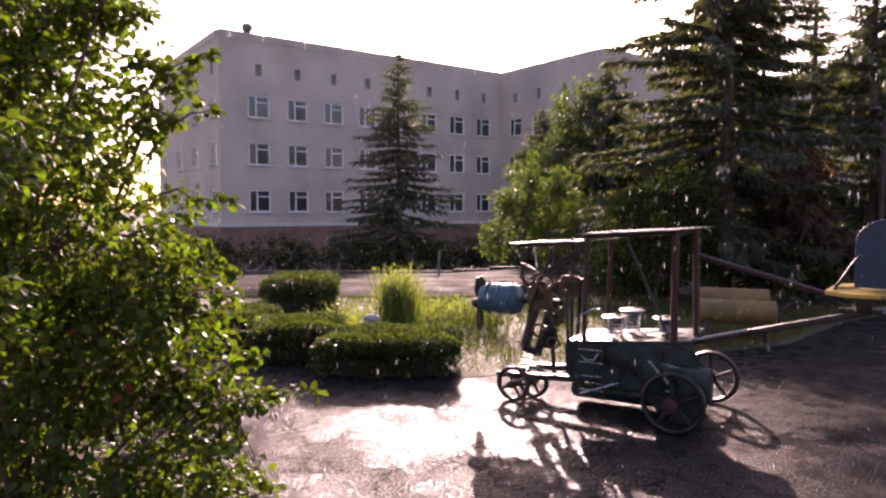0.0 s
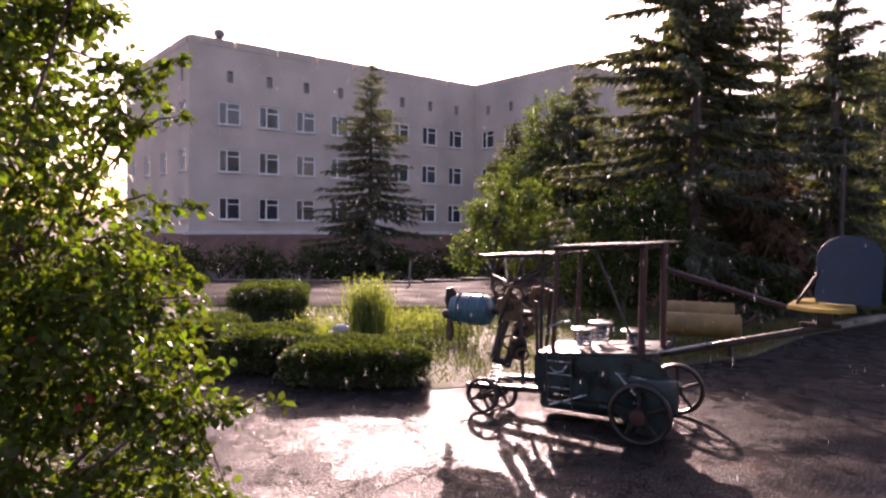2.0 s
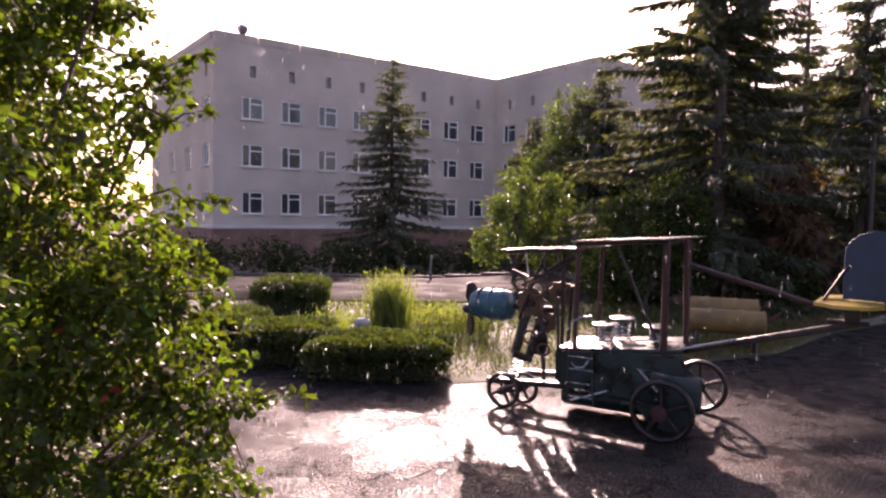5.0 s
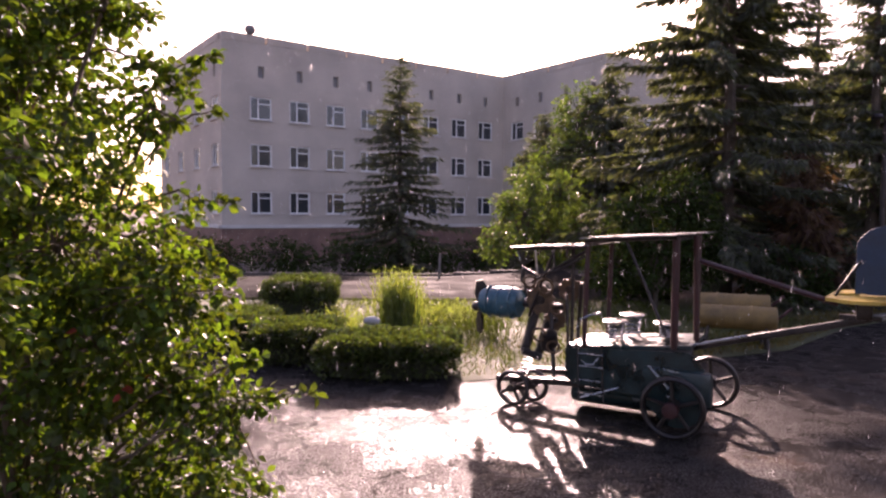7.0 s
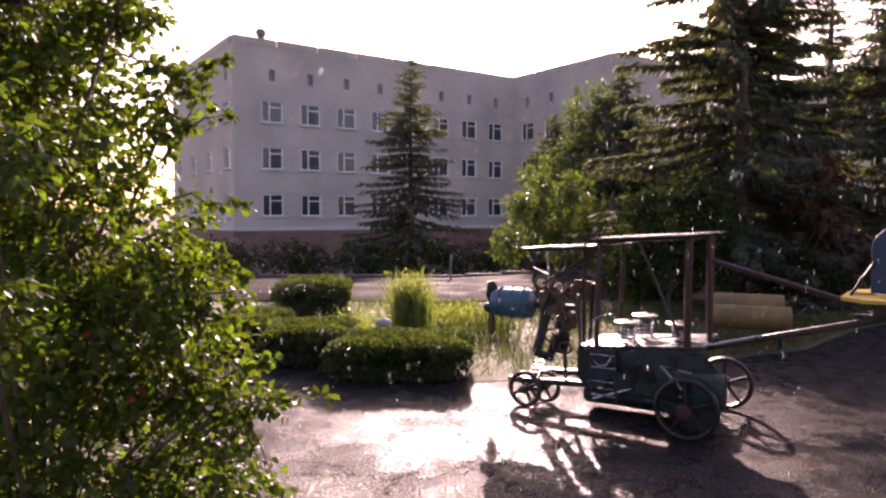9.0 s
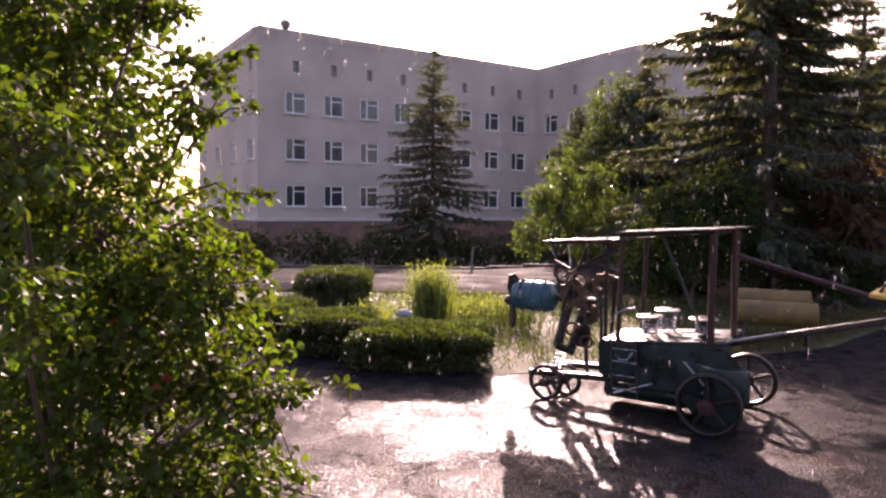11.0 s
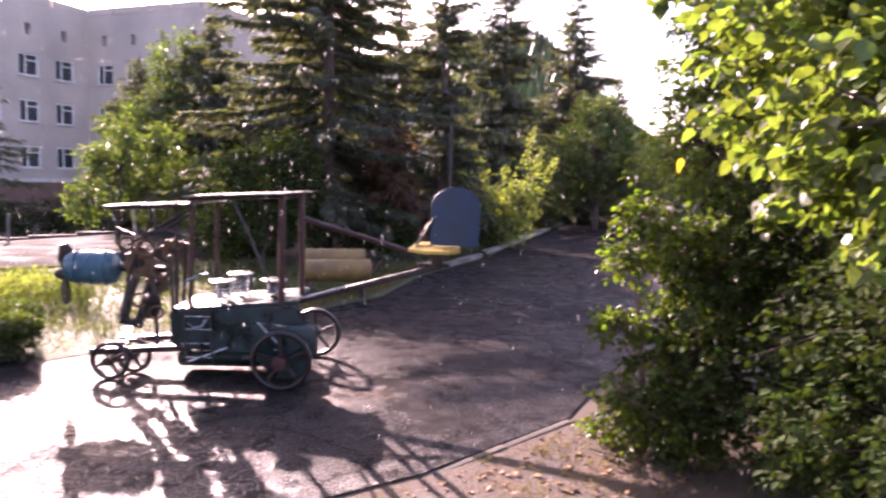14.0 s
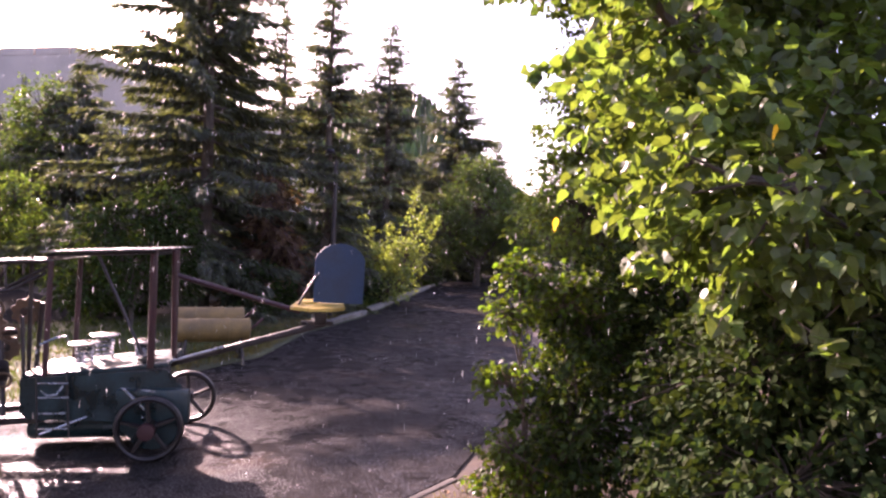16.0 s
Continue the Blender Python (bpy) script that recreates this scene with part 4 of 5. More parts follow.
# the two blobs above 4 m are unseen crown, added to shade the shrubs
linden = broadleaf("linden", 4.5, 1.0, [
    (-1.75, 0.45, 2.15, 0.50, 0.50, 0.55), (-1.95, -0.05, 1.95, 0.45, 0.45, 0.42), (-1.2, 0.8, 2.75, 0.6, 0.6, 0.6), (-0.7, 0.5, 3.4, 1.2, 1.0, 0.6), (-2.1, 0.55, 2.85, 0.3, 0.35, 0.16), (-0.7, 0.2, 2.2, 0.9, 0.9, 0.9), (-1.3, -0.7, 2.2, 0.6, 0.6, 0.7), (0.0, 0.5, 4.5, 2.0, 1.8, 0.9), (-0.4, 1.9, 4.2, 1.3, 1.2, 0.8), (-0.9, 0.2, 1.6, 0.7, 0.6, 0.4)],
    42000, 0.064, LEAF_LINDEN, "leafy linden with large heart-shaped leaves over the path", 91, HEART_LEAF, trunk=0.09, sprigs=6, shell=0.4)
broadleaf("tree", 5.2, 2.7, [
    (-0.55, 0.42, 2.9, 0.50, 0.5, 0.65), (-0.70, 0.55, 2.0, 0.60, 0.5, 0.45), (-0.6, 0.5, 2.45, 0.5, 0.5, 0.4), (-0.1, 0.0, 2.4, 0.8, 0.8, 0.9), (-0.3, 0.2, 3.7, 0.6, 0.6, 0.6), (-0.4, 0.3, 1.3, 0.55, 0.5, 0.5), (0.5, -0.3, 3.2, 0.9, 0.9, 0.9)],
    30000, 0.05, LEAF_LINDEN, "dense broad-leaved tree with small leaves beside the road", 95, OVAL_LEAF, trunk=0.07, sprigs=7, shell=0.4)
for i, (z, e) in enumerate(((1.75, 0.95), (2.05, 0.9), (2.35, 0.75), (2.6, 0.8), (2.85, 0.75), (3.1, 0.7), (3.4, 0.6))):
    shoot(linden, [(0.5, 1.9, z), (0.5 - e * 0.6, 1.9 + e * 0.45, z + 0.06), (0.5 - e, 1.9 + e * 0.8, z + 0.02)], 130, 0.05, LEAF_LINDEN, OVAL_LEAF, 0.008, 0.06, 400 + i)
for i, (x, y, z) in enumerate(((-2.35, 0.85, 2.42), (-2.05, 0.9, 2.55), (-2.3, 0.35, 1.62), (-2.35, 0.0, 1.45), (-2.3, -0.35, 1.40), (-1.9, 0.6, 1.55))):
    shoot(linden, [(-1.5, 0.4, z + 0.25), (-1.9, 0.5 * y + 0.2, z + 0.15), (x, y, z)], 44, 0.068, LEAF_LINDEN, HEART_LEAF, 0.007, 0.05, 420 + i)
# both shrubs below carry their deep shade in the leaf colour
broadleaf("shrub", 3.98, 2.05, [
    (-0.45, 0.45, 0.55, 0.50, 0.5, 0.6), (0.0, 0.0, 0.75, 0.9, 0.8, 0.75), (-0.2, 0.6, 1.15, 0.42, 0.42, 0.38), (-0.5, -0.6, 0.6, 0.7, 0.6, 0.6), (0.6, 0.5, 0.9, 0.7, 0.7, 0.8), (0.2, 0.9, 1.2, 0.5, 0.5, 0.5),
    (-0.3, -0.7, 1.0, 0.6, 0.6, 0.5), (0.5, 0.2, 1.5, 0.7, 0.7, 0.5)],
    20000, 0.045, LEAF_SHADE, "shrub under the linden at the kerb, leaves coloured dark for shade", 92, OVAL_LEAF, trunk=0.04, sprigs=7, shell=0.35, category="shrub", stems=4)
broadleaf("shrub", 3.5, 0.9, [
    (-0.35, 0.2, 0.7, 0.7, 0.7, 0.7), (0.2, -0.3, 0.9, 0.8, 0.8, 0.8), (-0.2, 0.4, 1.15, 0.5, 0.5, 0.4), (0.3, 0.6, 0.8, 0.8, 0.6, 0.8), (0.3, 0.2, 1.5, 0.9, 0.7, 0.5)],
    18000, 0.05, LEAF_SHADE, "dense shrub beside the path under the linden, leaves coloured dark for shade", 93, OVAL_LEAF, trunk=0.04, sprigs=7, shell=0.35, category="shrub", stems=4)

for x, y, z in ((-2.31, -0.15, 2.10), (-1.6, 1.25, 1.84)):
    scatter("yellow_leaf", HEART_LEAF, [(x, y, z)], [(-0.3, 0.2, -0.8)], [0.075], LEAF_GOLD, linden, "yellow leaf among the green")

# small extra shrub; its brighter leaf colour paints the dark shrub's sunlit edge
broadleaf("shrub", 3.28, 2.72, [(-0.1, 0.1, 1.25, 0.2, 0.2, 0.16), (-0.2, 0.05, 0.85, 0.16, 0.18, 0.14), (0.1, 0.2, 1.5, 0.2, 0.2, 0.16), (-0.22, -0.05, 0.45, 0.16, 0.16, 0.14), (0.0, 0.1, 0.2, 0.3, 0.3, 0.2), (0.25, -0.1, 0.75, 0.32, 0.3, 0.4), (0.3, -0.05, 1.3, 0.3, 0.3, 0.3), (0.2, -0.2, 0.3, 0.35, 0.3, 0.3)],
          6500, 0.045, LEAF_BUSH, "outer shoots at the kerb, brighter leaf colour for the sunlit edge", 94, OVAL_LEAF, trunk=0.02, sprigs=6, shell=0.2, category="shrub", stems=3, bark=TWIG)

# ---------------------------------------------------------------- scrap-metal aircraft
plane = thing("scrap_aircraft_sculpture", pose(1.95, 5.25, 0.0, 0, 0, -30), "home-made aircraft sculpture welded from wet scrap iron and teal tanks", "sculpture")


def wheel(name, x, y, r, spokes, parent, rim=0.022, flat=1.6):
    w = new(name)
    w.parent, w.matrix_basis = parent, pose(x, y, r)
    bm = bmesh.new()
    ring(bm, Matrix(), r - rim, rim, 36, 8, flat)
    part("rim", bm, IRON, w)
    bm = bmesh.new()
    tube(bm, (0, -0.06, 0), (0, 0.06, 0), r * 0.22, n=14)
    tube(bm, (0, -0.08, 0), (0, 0.08, 0), r * 0.1, n=10)
    part("hub", bm, IRON, w)
    for i in range(spokes):
        a = 6.2832 * (i + 0.3) / spokes
        bm = bmesh.new()
        tube(bm, (math.cos(a) * r * 0.18, 0, math.sin(a) * r * 0.18), (math.cos(a) * (r - rim), 0, math.sin(a) * (r - rim)), 0.017, 0.013, 6)
        part("spoke", bm, IRON, w)
    return w


def rod(name, p, q, r, mat, label="", n=8):
    bm = bmesh.new()
    tube(bm, p, q, r, n=n)
    return part(name, bm, mat, plane, label)


wheel("rear_wheel", -0.02, -0.5, 0.235, 5, plane)
wheel("rear_wheel", 0.10, 0.5, 0.225, 5, plane)
wheel("nose_wheel", -1.38, -0.30, 0.155, 4, plane, 0.02, 1.3)
wheel("nose_wheel", -1.28, -0.10, 0.145, 4, plane, 0.02, 1.3)
rod("axle", (-0.02, -0.55, 0.235), (0.08, 0.55, 0.23), 0.022, IRON)
rod("axle", (-1.40, -0.36, 0.14), (-1.26, -0.04, 0.13), 0.014, IRON)

# body: riveted tank with end flanges under a plank-like deck
bm = bmesh.new()
lathe(bm, [(0.10, -0.5), (0.255, -0.49), (0.27, -0.46), (0.26, -0.43), (0.26, 0.0), (0.27, 0.02), (0.26, 0.04), (0.26, 0.43), (0.27, 0.46), (0.255, 0.49), (0.10, 0.5)],
      pose(-0.42, 0.04, 0.15, 0, 90, 0) @ Matrix.Diagonal((0.42, 0.8, 1.0, 1)), 24)
part("body", bm, TEAL, plane, "teal painted tank")
bm = bmesh.new()
skirt = [(-0.90, 0.56), (-0.90, 0.32), (-0.84, 0.27), (-0.30, 0.25), (-0.22, 0.16)]
skirt += [(-0.02 + 0.20 * math.cos(a), 0.24 + 0.20 * math.sin(a)) for a in [3.6 + 3.2 * i / 12 for i in range(13)]]
skirt += [(0.17, 0.50), (0.06, 0.62)]
slab(bm, skirt, -0.008, 0.008)
bmesh.ops.transform(bm, verts=bm.verts, matrix=pose(0, -0.335, 0, 90, 0, 0))
part("side_panel", bm, TEAL, plane, "dark teal sheet-metal side panel")
for sx in (-0.75, -0.3):
    for sy in (-0.12, 0.12):
        bm = bmesh.new()
        tube(bm, (sx, sy * 1.6, 0.2), (sx, sy * 1.6, 0.59), 0.014, n=6)
        part("deck_stanchion", bm, IRON, plane)
bm = bmesh.new()
box(bm, 0.98, 0.62, 0.035, pose(-0.42, 0, 0.605, 0, -5.5, 0), 0.008)
part("deck", bm, TEAL, plane, "wet teal deck plate")
for sy in (-0.29, 0.29):
    bm = bmesh.new()
    box(bm, 1.0, 0.035, 0.06, pose(-0.42, sy, 0.56, 0, -5.5, 0), 0.005)
    part("deck_rail", bm, IRON, plane)
bm = bmesh.new()
box(bm, 1.25, 0.07, 0.05, pose(-0.95, -0.2, 0.235, 0, -3.5, 0), 0.008)
part("chassis_beam", bm, IRON, plane)
bm = bmesh.new()
box(bm, 1.25, 0.07, 0.05, pose(-0.85, 0.16, 0.25, 0, -3.5, 0), 0.008)
part("chassis_beam", bm, IRON, plane)
bm = bmesh.new()
box(bm, 0.5, 0.10, 0.26, pose(-0.02, -0.36, 0.36), 0.03)
part("mudguard", bm, TEAL, plane, "scuffed teal side box")
bm = bmesh.new()
lathe(bm, [(0.02, -0.03), (0.055, -0.025), (0.06, 0), (0.055, 0.025), (0.02, 0.03)], pose(-0.02, -0.585, 0.235, 90, 0, 0), 18)
part("hub_cap", bm, RED, plane, "dull red round cap")

# sprung seats
for x, y, zt in ((-0.56, -0.1, 0.765), (-0.49, 0.17, 0.79), (-0.17, 0.0, 0.77)):
    zb = 0.635 + 0.096 * (x + 0.42)
    seat = new("spring_seat")
    seat.parent, seat.matrix_basis = plane, pose(x, y, zb)
    hgt = zt - zb
    bm = bmesh.new()
    turns = 5
    chain(bm, [(0.058 * math.cos(a), 0.058 * math.sin(a), hgt * a / (6.2832 * turns)) for a in [6.2832 * turns * i / 70 for i in range(71)]], 0.0105, None, 6)
    part("coil_spring", bm, STEEL, seat)
    bm = bmesh.new()
    lathe(bm, [(0.02, 0), (0.104, 0.001), (0.11, 0.004), (0.11, 0.009), (0.104, 0.013), (0.03, 0.014)], pose(0, 0, hgt), 24)
    part("seat_disc", bm, STEEL, seat)

# canopy: two overlapping sheets on posts
bm = bmesh.new()
slab(bm, [(-0.80, -0.36), (-0.02, -0.40), (0.12, 0.34), (-0.74, 0.36)], -0.005, 0.005)
bmesh.ops.transform(bm, verts=bm.verts, matrix=pose(0, 0, 1.50, 0, -3.5, 0))
part("canopy_sheet", bm, ROOFTIN, plane, "wet sheet-metal canopy")
bm = bmesh.new()
slab(bm, [(-1.46, -0.24), (-0.72, -0.34), (-0.66, 0.34), (-1.36, 0.2)], -0.004, 0.004)
bmesh.ops.transform(bm, verts=bm.verts, matrix=pose(0, 0, 1.435, 0, -3.2, 0))
part("canopy_sheet", bm, ROOFTIN, plane)
for p, q, r, mt in (((-0.76, -0.3, 0.57), (-0.74, -0.3, 1.44), 0.02, RED), ((-0.74, 0.3, 0.57), (-0.72, 0.3, 1.44), 0.02, RED),
                    ((-0.06, -0.3, 0.63), (-0.06, -0.3, 1.49), 0.028, RED), ((0.0, 0.3, 0.63), (0.0, 0.3, 1.49), 0.024, RED),
                    ((0.06, -0.05, 0.63), (0.04, -0.05, 1.49), 0.022, RED),
                    ((-0.95, -0.05, 0.55), (-0.95, -0.05, 1.40), 0.016, IRON)):
    rod("canopy_post", p, q, r, mt)
for p, q in (((-0.76, -0.32, 1.43), (-0.05, -0.32, 1.475)), ((-0.74, 0.3, 1.43), (0.0, 0.3, 1.48)), ((-1.40, -0.2, 1.335), (-0.76, -0.3, 1.385)), ((-0.06, -0.3, 1.46), (0.0, 0.3, 1.47)), ((-0.76, -0.3, 1.40), (-0.73, 0.3, 1.41))):
    rod("canopy_rail", p, q, 0.014, IRON)
for p, q in (((-0.44, -0.28, 1.44), (-0.12, -0.29, 0.72)), ((-0.74, -0.29, 1.36), (-1.30, -0.12, 1.05)), ((-1.05, -0.22, 1.36), (-1.32, -0.12, 0.75))):
    rod("brace", p, q, 0.012, IRON)

# nose: radial engine drum, propeller, gear plates and steering fork
bm = bmesh.new()
lathe(bm, [(0.03, -0.21), (0.115, -0.20), (0.135, -0.16), (0.14, 0.0), (0.14, 0.12), (0.125, 0.17), (0.06, 0.2)], pose(-1.62, 0, 0.84, 0, 90, 0), 24)
engine = part("engine", bm, LIGHTBLUE, plane, "light blue engine drum")
for i in range(3):
    bm = bmesh.new()
    ring(bm, pose(-1.74 + 0.11 * i, 0, 0.84, 0, 0, 90), 0.141, 0.008, 26, 6)
    part("cooling_rib", bm, LIGHTBLUE, engine)
prop = new("propeller")
prop.parent, prop.matrix_basis = plane, pose(-1.86, 0, 0.78)
bm = bmesh.new()
lathe(bm, [(0.045, 0.0), (0.045, 0.04), (0.03, 0.07), (0.008, 0.085)], pose(0, 0, 0, 0, -90, 0), 16)
part("spinner", bm, IRON, prop)
for s in (-1, 1):
    bm = bmesh.new()
    blade_shape = [(-0.02, 0.03), (0.02, 0.03), (0.065, 0.12), (0.06, 0.20), (0.02, 0.25), (-0.035, 0.235), (-0.05, 0.12)]
    slab(bm, blade_shape, -0.012, 0.012)
    bmesh.ops.transform(bm, verts=bm.verts, matrix=pose(0, 0, 0, 0 if s > 0 else 180, 0, 0) @ pose(0, 0, 0, 90, 0, 0) @ pose(0, 0, 0, 0, 35, 0))
    part("blade", bm, IRON, prop)
rod("engine_shaft", (-1.45, 0, 0.84), (-1.0, 0, 0.84), 0.03, IRON)
for x, y, z, R, t in ((-1.22, -0.10, 0.90, 0.13, 10), (-1.12, 0.0, 0.72, 0.10, 9), (-1.02, 0.1, 0.98, 0.11, 9)):
    bm = bmesh.new()
    pts = []
    for i in range(t * 4):
        a = 6.2832 * i / (t * 4)
        rr = R if i % 4 < 2 else R * 0.86
        pts.append((rr * math.cos(a), rr * math.sin(a)))
    slab(bm, pts, -0.012, 0.012)
    bmesh.ops.transform(bm, verts=bm.verts, matrix=pose(x, y, z, 90, 0, 18))
    gear = part("gear_plate", bm, RUST, plane, "rusty ochre toothed disc")
    bm = bmesh.new()
    tube(bm, (x - 0.01, y - 0.04, z), (x + 0.01, y + 0.04, z), R * 0.3, n=12)
    part("boss", bm, IRON, gear)
for p, q, r in (((-1.26, -0.02, 0.92), (-1.34, -0.16, 0.44), 0.042), ((-1.16, 0.06, 0.86), (-1.24, -0.10, 0.40), 0.04), ((-1.34, -0.2, 0.46), (-1.20, -0.12, 0.40), 0.035), ((-1.05, -0.2, 0.26), (-1.12, -0.1, 0.80), 0.018),
                ((-0.9, -0.24, 0.27), (-0.95, -0.2, 0.98), 0.014), ((-0.98, 0.15, 0.3), (-0.92, 0.1, 1.05), 0.018)):
    rod("steering_fork", p, q, r, IRON)
bm = bmesh.new()
chain(bm, [Vector((-1.34, -0.19, 0.26)).lerp(Vector((-1.30, -0.13, 0.42)), i / 60) + Vector((0.04 * math.cos(i * 0.523), 0.04 * math.sin(i * 0.523), 0)) for i in range(61)], 0.008, None, 6)
part("fork_spring", bm, STEEL, plane)

for p, q in (((-1.40, -0.2, 1.33), (-1.36, -0.22, 1.24)), ((-1.22, -0.24, 1.34), (-1.20, -0.22, 1.10)), ((-1.05, -0.26, 1.36), (-1.06, -0.2, 1.18)), ((-0.92, -0.28, 1.37), (-0.93, -0.26, 1.29))):
    rod("hanging_bolt", p, q, 0.009, STEEL)
bm = bmesh.new()
chain(bm, [(-1.38, -0.15, 1.18), (-1.22, -0.2, 1.13), (-1.02, -0.22, 1.17), (-0.78, -0.28, 1.30)], 0.011, None, 6)
part("control_cable", bm, IRON, plane)
for x, y, z, R in ((-1.30, -0.16, 1.06, 0.05), (-1.14, -0.2, 1.03, 0.065), (-1.02, -0.22, 0.86, 0.06), (-1.18, -0.22, 0.62, 0.055), (-1.06, -0.2, 0.52, 0.05)):
    bm = bmesh.new()
    ring(bm, pose(x, y, z, 8, 0, 15), R, 0.011, 20, 6, 1.3)
    part("chain_ring", bm, RUST, plane)
bm = bmesh.new()
lathe(bm, [(0.03, -0.09), (0.065, -0.08), (0.075, 0), (0.065, 0.08), (0.03, 0.09)], pose(-1.12, -0.14, 0.56, 20, 12, 0), 16)
part("gear_case", bm, IRON, plane)
for p, q in (((-0.52, -0.31, 0.50), (-0.16, -0.33, 0.47)), ((-0.80, -0.30, 0.46), (-0.62, -0.33, 0.50)), ((-0.75, -0.28, 0.24), (-0.3, -0.30, 0.27)), ((-0.22, -0.40, 0.50), (-0.06, -0.46, 0.36))):
    rod("side_bar", p, q, 0.010, STEEL)
bm = bmesh.new()
chain(bm, [(-0.78, -0.33, 0.48), (-0.72, -0.36, 0.44), (-0.66, -0.36, 0.45), (-0.62, -0.33, 0.52)], 0.009, None, 6)
part("grab_handle", bm, STEEL, plane)

# folding step ladder at the side
for x in (-0.80, -0.60):
    rod("ladder_rail", (x, -0.36, 0.74 if x < -0.7 else 0.62), (x + 0.05, -0.44, 0.17), 0.007, IRON)
for z in (0.22, 0.33, 0.44, 0.54):
    rod("ladder_rung", (-0.77, -0.41, z), (-0.57, -0.41, z), 0.006, STEEL)
rod("ladder_stay", (-0.74, -0.43, 0.19), (-0.42, -0.32, 0.30), 0.008, STEEL)
bm = bmesh.new()
chain(bm, [(-0.80, -0.36, 0.74), (-0.78, -0.35, 0.80), (-0.70, -0.33, 0.84), (-0.62, -0.32, 0.86)], 0.009, None, 6)
part("handrail", bm, STEEL, plane)
for x0, x1, z in ((-0.35, 0.0, 0.49), (-0.30, -0.05, 0.30)):
    rod("side_bar", (x0, -0.30, z), (x1, -0.42, z - 0.01), 0.009, STEEL)

# tail
bm = bmesh.new()
box(bm, 1.26, 0.05, 0.05, pose(0.60, 0.02, 0.76, 0, -15.5, 0), 0.008)
part("tail_boom", bm, IRON, plane)
rod("tail_strut", (0.02, 0.0, 1.30), (1.0, 0.02, 1.02), 0.02, RED, "faded red tail strut")
rod("tail_strut", (0.04, -0.25, 0.66), (0.42, -0.06, 0.74), 0.012, STEEL)
bm = bmesh.new()
outline = [(0.92, -0.20), (1.05, -0.33), (1.24, -0.32), (1.34, -0.2), (1.36, 0.24), (1.30, 0.36), (1.08, 0.38), (0.97, 0.2)]
slab(bm, outline, 1.06, 1.085)
tail_plane = part("stabiliser", bm, YELLOW, plane, "yellow painted tailplane")
bm = bmesh.new()
prof = [(1.10, 1.10), (1.50, 1.09)] + [(1.305 + 0.205 * math.cos(a), 1.42 + 0.165 * math.sin(a)) for a in [3.1416 * i / 14 for i in range(15)]]
slab(bm, prof, -0.012, 0.012)
bmesh.ops.transform(bm, verts=bm.verts, matrix=pose(0, 0.02, 0, 90, 0, 0))
part("fin", bm, BLUE, plane, "deep blue painted tail fin")
rod("fin_stay", (0.98, -0.1, 1.09), (1.13, 0.02, 1.34), 0.01, IRON)
bm = bmesh.new()
slab(bm, [(0.98, -0.05), (1.12, 0.03), (1.12, 0.3), (1.02, 0.22)], 1.088, 1.10)
part("elevator_plate", bm, YELLOW, tail_plane)
bm = bmesh.new()
box(bm, 0.10, 0.16, 0.13, pose(1.16, 0.02, 0.985), 0.012)
box(bm, 0.26, 0.05, 0.035, pose(1.14, 0.02, 0.93), 0.006)
part("tail_bracket", bm, IRON, plane)

# ---------------------------------------------------------------- drums behind
for i, (x, y, z, rz) in enumerate(((3.55, 8.05, 0.41, -20), (3.68, 8.5, 0.50, -20))):
    drum = thing("drum", pose(x, y, z, 0, 0, rz), "weathered ochre steel drum lying on a low iron stand", "drum", "ochre drums")
    bm = bmesh.new()
    prof = [(0.02, -0.44), (0.13, -0.44), (0.15, -0.425), (0.145, -0.40)]
    for c in (-0.17, 0.17):
        prof += [(0.145, c - 0.03), (0.155, c), (0.145, c + 0.03)]
    prof += [(0.145, 0.40), (0.15, 0.425), (0.13, 0.44), (0.02, 0.44)]
    lathe(bm, prof, pose(0, 0, 0, 0, 90, 0), 28)
    part("shell", bm, OCHRE, drum)
    for sx in (-0.32, 0.32):
        for sy in (-0.12, 0.12):
            bm = bmesh.new()
            tube(bm, (sx, sy, -0.1), (sx * 1.1, sy * 1.8, -z), 0.018, n=6)
            part("stand_leg", bm, IRON, drum)
    bm = bmesh.new()
    tube(bm, (0.43, 0, -0.02), (0.60, 0, 0.14), 0.016, n=6)
    part("bracket", bm, RED, drum, "rusty red bracket")

# ---------------------------------------------------------------- street lamp
lamp = thing("street_lamp", pose(7.42, 11.36, -0.05), "thin dark street lamp post among the spruces", "street lamp")
bm = bmesh.new()
chain(bm, [(0, 0, 0), (0, 0, 1.5), (0, 0, 3.2)], 0.055, 0.04, 10)
part("post", bm, IRON, lamp)
bm = bmesh.new()
chain(bm, [(0, 0, 3.18), (-0.05, -0.03, 3.32), (-0.18, -0.1, 3.38)], 0.02, 0.016, 6)
part("arm", bm, IRON, lamp)
bm = bmesh.new()
lathe(bm, [(0.02, 0.04), (0.07, 0.02), (0.095, -0.02), (0.07, -0.05), (0.02, -0.06)], pose(-0.24, -0.13, 3.36), 14)
part("head", bm, IRON, lamp)

bm = bmesh.new()
chain(bm, [(0, 0, -0.05), (0, 0, 0.35), (0.02, 0, 0.70)], 0.034, 0.03, 10)
post_mark = part("white_post", bm, CONCRETE)
post_mark.matrix_world = pose(-0.11, 18.0, fall(-0.11, 18.0))
tagged(post_mark, "short whitewashed post beside the drive", "post")

# ---------------------------------------------------------------- parked car far down the road
CARPAINT = material("dark_red_car_paint", (0.16, 0.02, 0.02), 0.25, vary=0.15, scale=3, fine=40, bump=0.02)
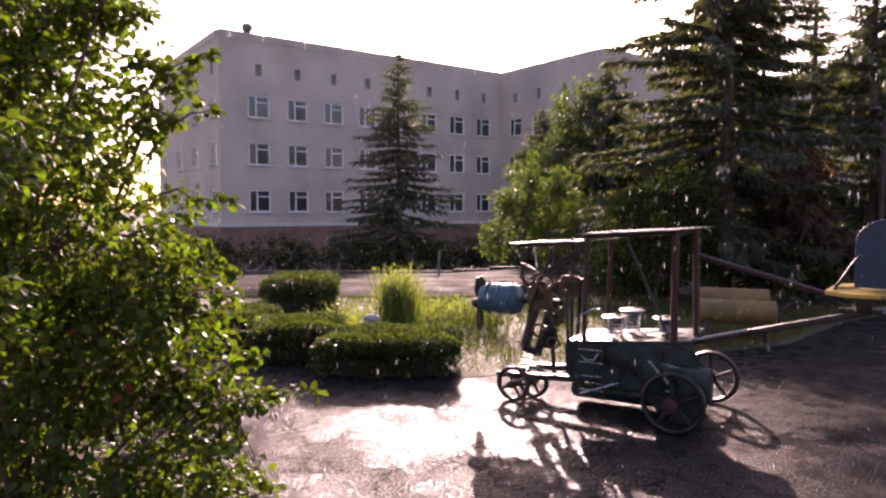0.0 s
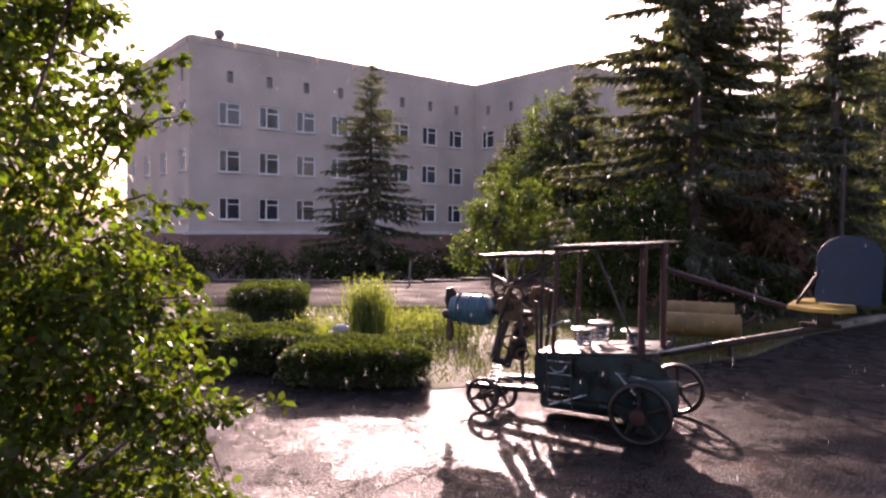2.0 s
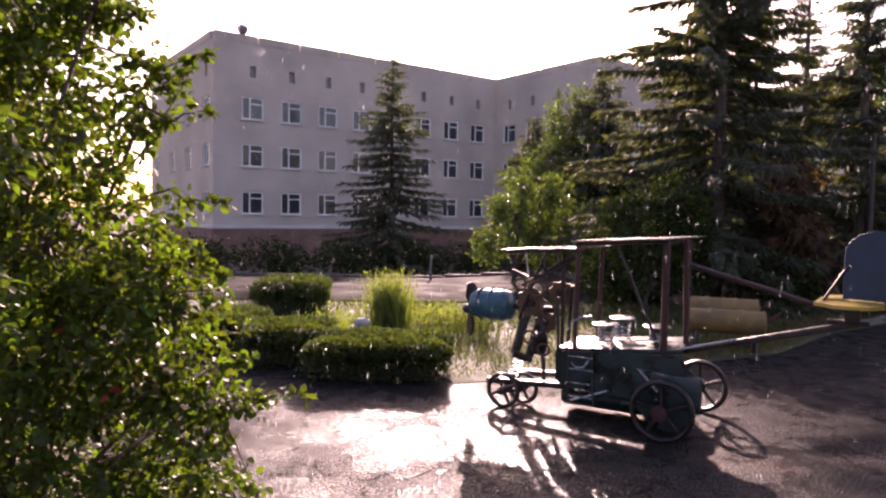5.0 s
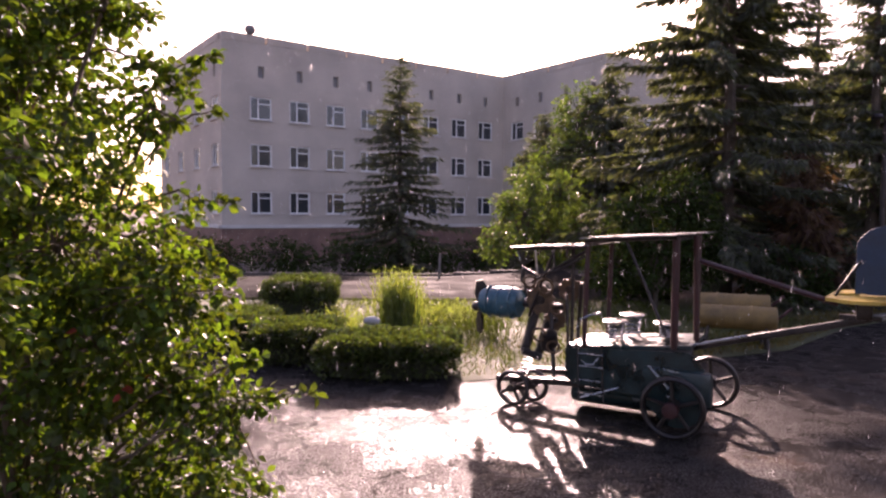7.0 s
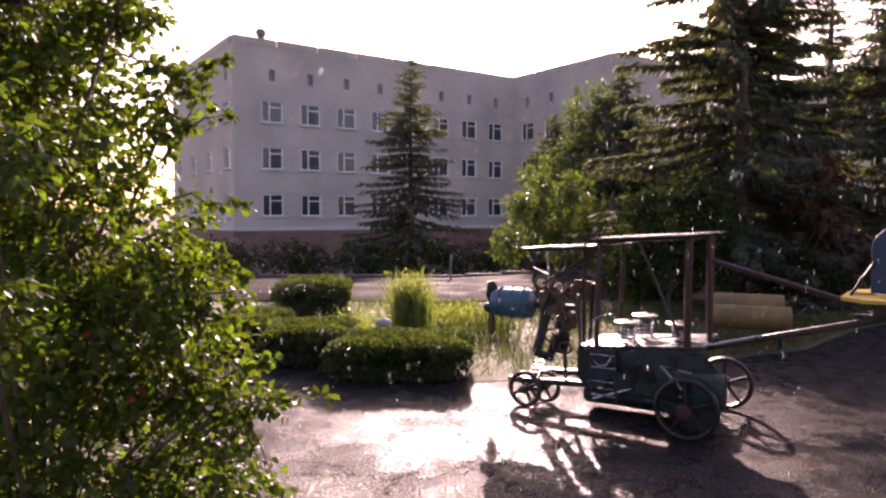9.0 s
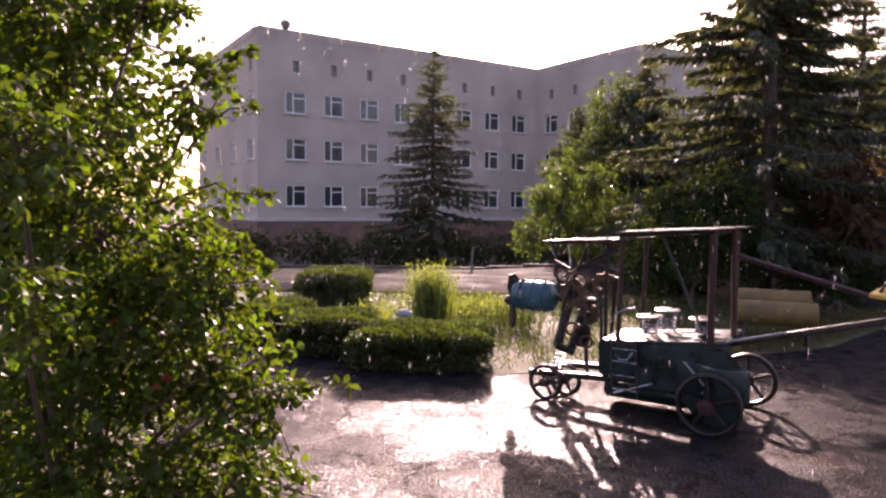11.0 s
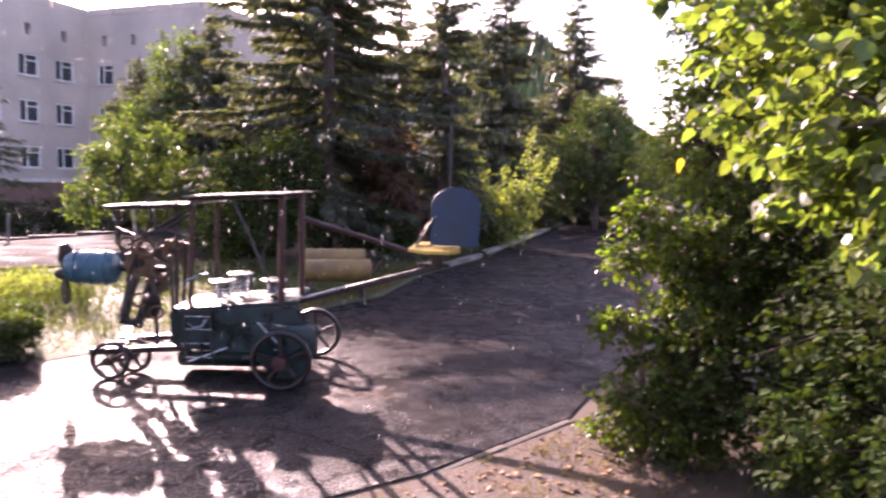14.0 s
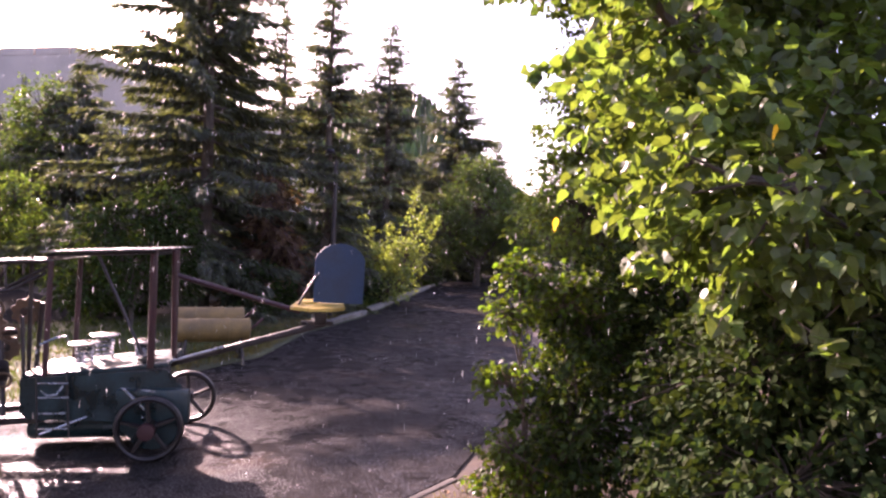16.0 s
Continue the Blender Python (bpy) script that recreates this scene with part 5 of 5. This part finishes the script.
RUBBER = material("black_rubber", (0.02, 0.02, 0.02), 0.8, vary=0.3, scale=8, fine=50, bump=0.2)
car = thing("parked_car", pose(38.6, 36.6, 0.0, 0, 0, 40), "dark red car parked far down the road", "car")
bm = bmesh.new()
box(bm, 3.9, 1.62, 0.62, pose(0, 0, 0.60), 0.12)
part("body", bm, CARPAINT, car)
bm = bmesh.new()
r = bmesh.ops.create_cube(bm, size=1.0, matrix=pose(-0.2, 0, 1.15) @ Matrix.Diagonal((2.1, 1.45, 0.52, 1)))
for v in r["verts"]:
    if v.co.z > 1.2:
        v.co.x = -0.2 + (v.co.x + 0.2) * 0.7
        v.co.y *= 0.86
bmesh.ops.bevel(bm, geom=bm.edges[:], offset=0.06, segments=2, affect='EDGES')
part("cabin", bm, CARPAINT, car)
for sx, tilt in ((-1.18, 29), (0.78, -29)):
    bm = bmesh.new()
    box(bm, 0.03, 1.15, 0.42, pose(sx, 0, 1.15, 0, tilt, 0), 0.01)
    part("window_pane", bm, GLASS, car)
for sx in (-1.2, 1.25):
    for sy in (-0.74, 0.74):
        w = new("wheel")
        w.parent, w.matrix_basis = car, pose(sx, sy, 0.3)
        bm = bmesh.new()
        ring(bm, Matrix(), 0.21, 0.09, 20, 8, 1.0)
        part("tyre", bm, RUBBER, w)
        bm = bmesh.new()
        tube(bm, (0, -0.06, 0), (0, 0.06, 0), 0.17, n=16)
        part("rim", bm, STEEL, w)
for sy in (-0.58, 0.58):
    bm = bmesh.new()
    box(bm, 0.05, 0.3, 0.16, pose(-1.95, sy, 0.68), 0.02)
    part("headlight", bm, FRAME, car)
bm = bmesh.new()
box(bm, 0.12, 1.5, 0.16, pose(-1.97, 0, 0.42), 0.03)
part("bumper", bm, STEEL, car)

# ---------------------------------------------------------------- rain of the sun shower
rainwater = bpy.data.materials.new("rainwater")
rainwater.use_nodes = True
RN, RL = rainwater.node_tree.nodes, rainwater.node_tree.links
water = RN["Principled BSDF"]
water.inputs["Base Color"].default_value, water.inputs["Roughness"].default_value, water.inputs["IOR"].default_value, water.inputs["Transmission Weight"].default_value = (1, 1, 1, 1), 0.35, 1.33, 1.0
# white translucent share makes the drops brighter than clear water
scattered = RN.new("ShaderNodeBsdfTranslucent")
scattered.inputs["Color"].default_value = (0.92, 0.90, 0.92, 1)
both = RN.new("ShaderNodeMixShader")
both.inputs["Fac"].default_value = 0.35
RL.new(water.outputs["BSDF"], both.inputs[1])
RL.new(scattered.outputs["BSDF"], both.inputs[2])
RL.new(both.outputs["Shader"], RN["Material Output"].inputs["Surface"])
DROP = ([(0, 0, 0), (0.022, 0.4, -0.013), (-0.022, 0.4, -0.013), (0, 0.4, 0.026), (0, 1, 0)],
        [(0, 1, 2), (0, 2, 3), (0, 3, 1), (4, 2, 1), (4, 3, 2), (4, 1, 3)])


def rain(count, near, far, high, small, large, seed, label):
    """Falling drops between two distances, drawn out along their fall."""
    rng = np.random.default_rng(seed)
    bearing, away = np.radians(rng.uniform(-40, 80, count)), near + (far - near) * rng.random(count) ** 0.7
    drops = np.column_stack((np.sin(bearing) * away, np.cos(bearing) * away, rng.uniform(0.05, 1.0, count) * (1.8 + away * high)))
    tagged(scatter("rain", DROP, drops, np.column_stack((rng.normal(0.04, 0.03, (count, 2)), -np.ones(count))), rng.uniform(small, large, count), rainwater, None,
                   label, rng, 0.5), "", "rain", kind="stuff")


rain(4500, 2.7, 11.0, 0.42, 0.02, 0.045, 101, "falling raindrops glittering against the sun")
# far drops double as a thin pale veil in place of haze
rain(40000, 8.0, 30.0, 0.42, 0.018, 0.04, 102, "fine rain before the trees and the building, added also as a pale veil")
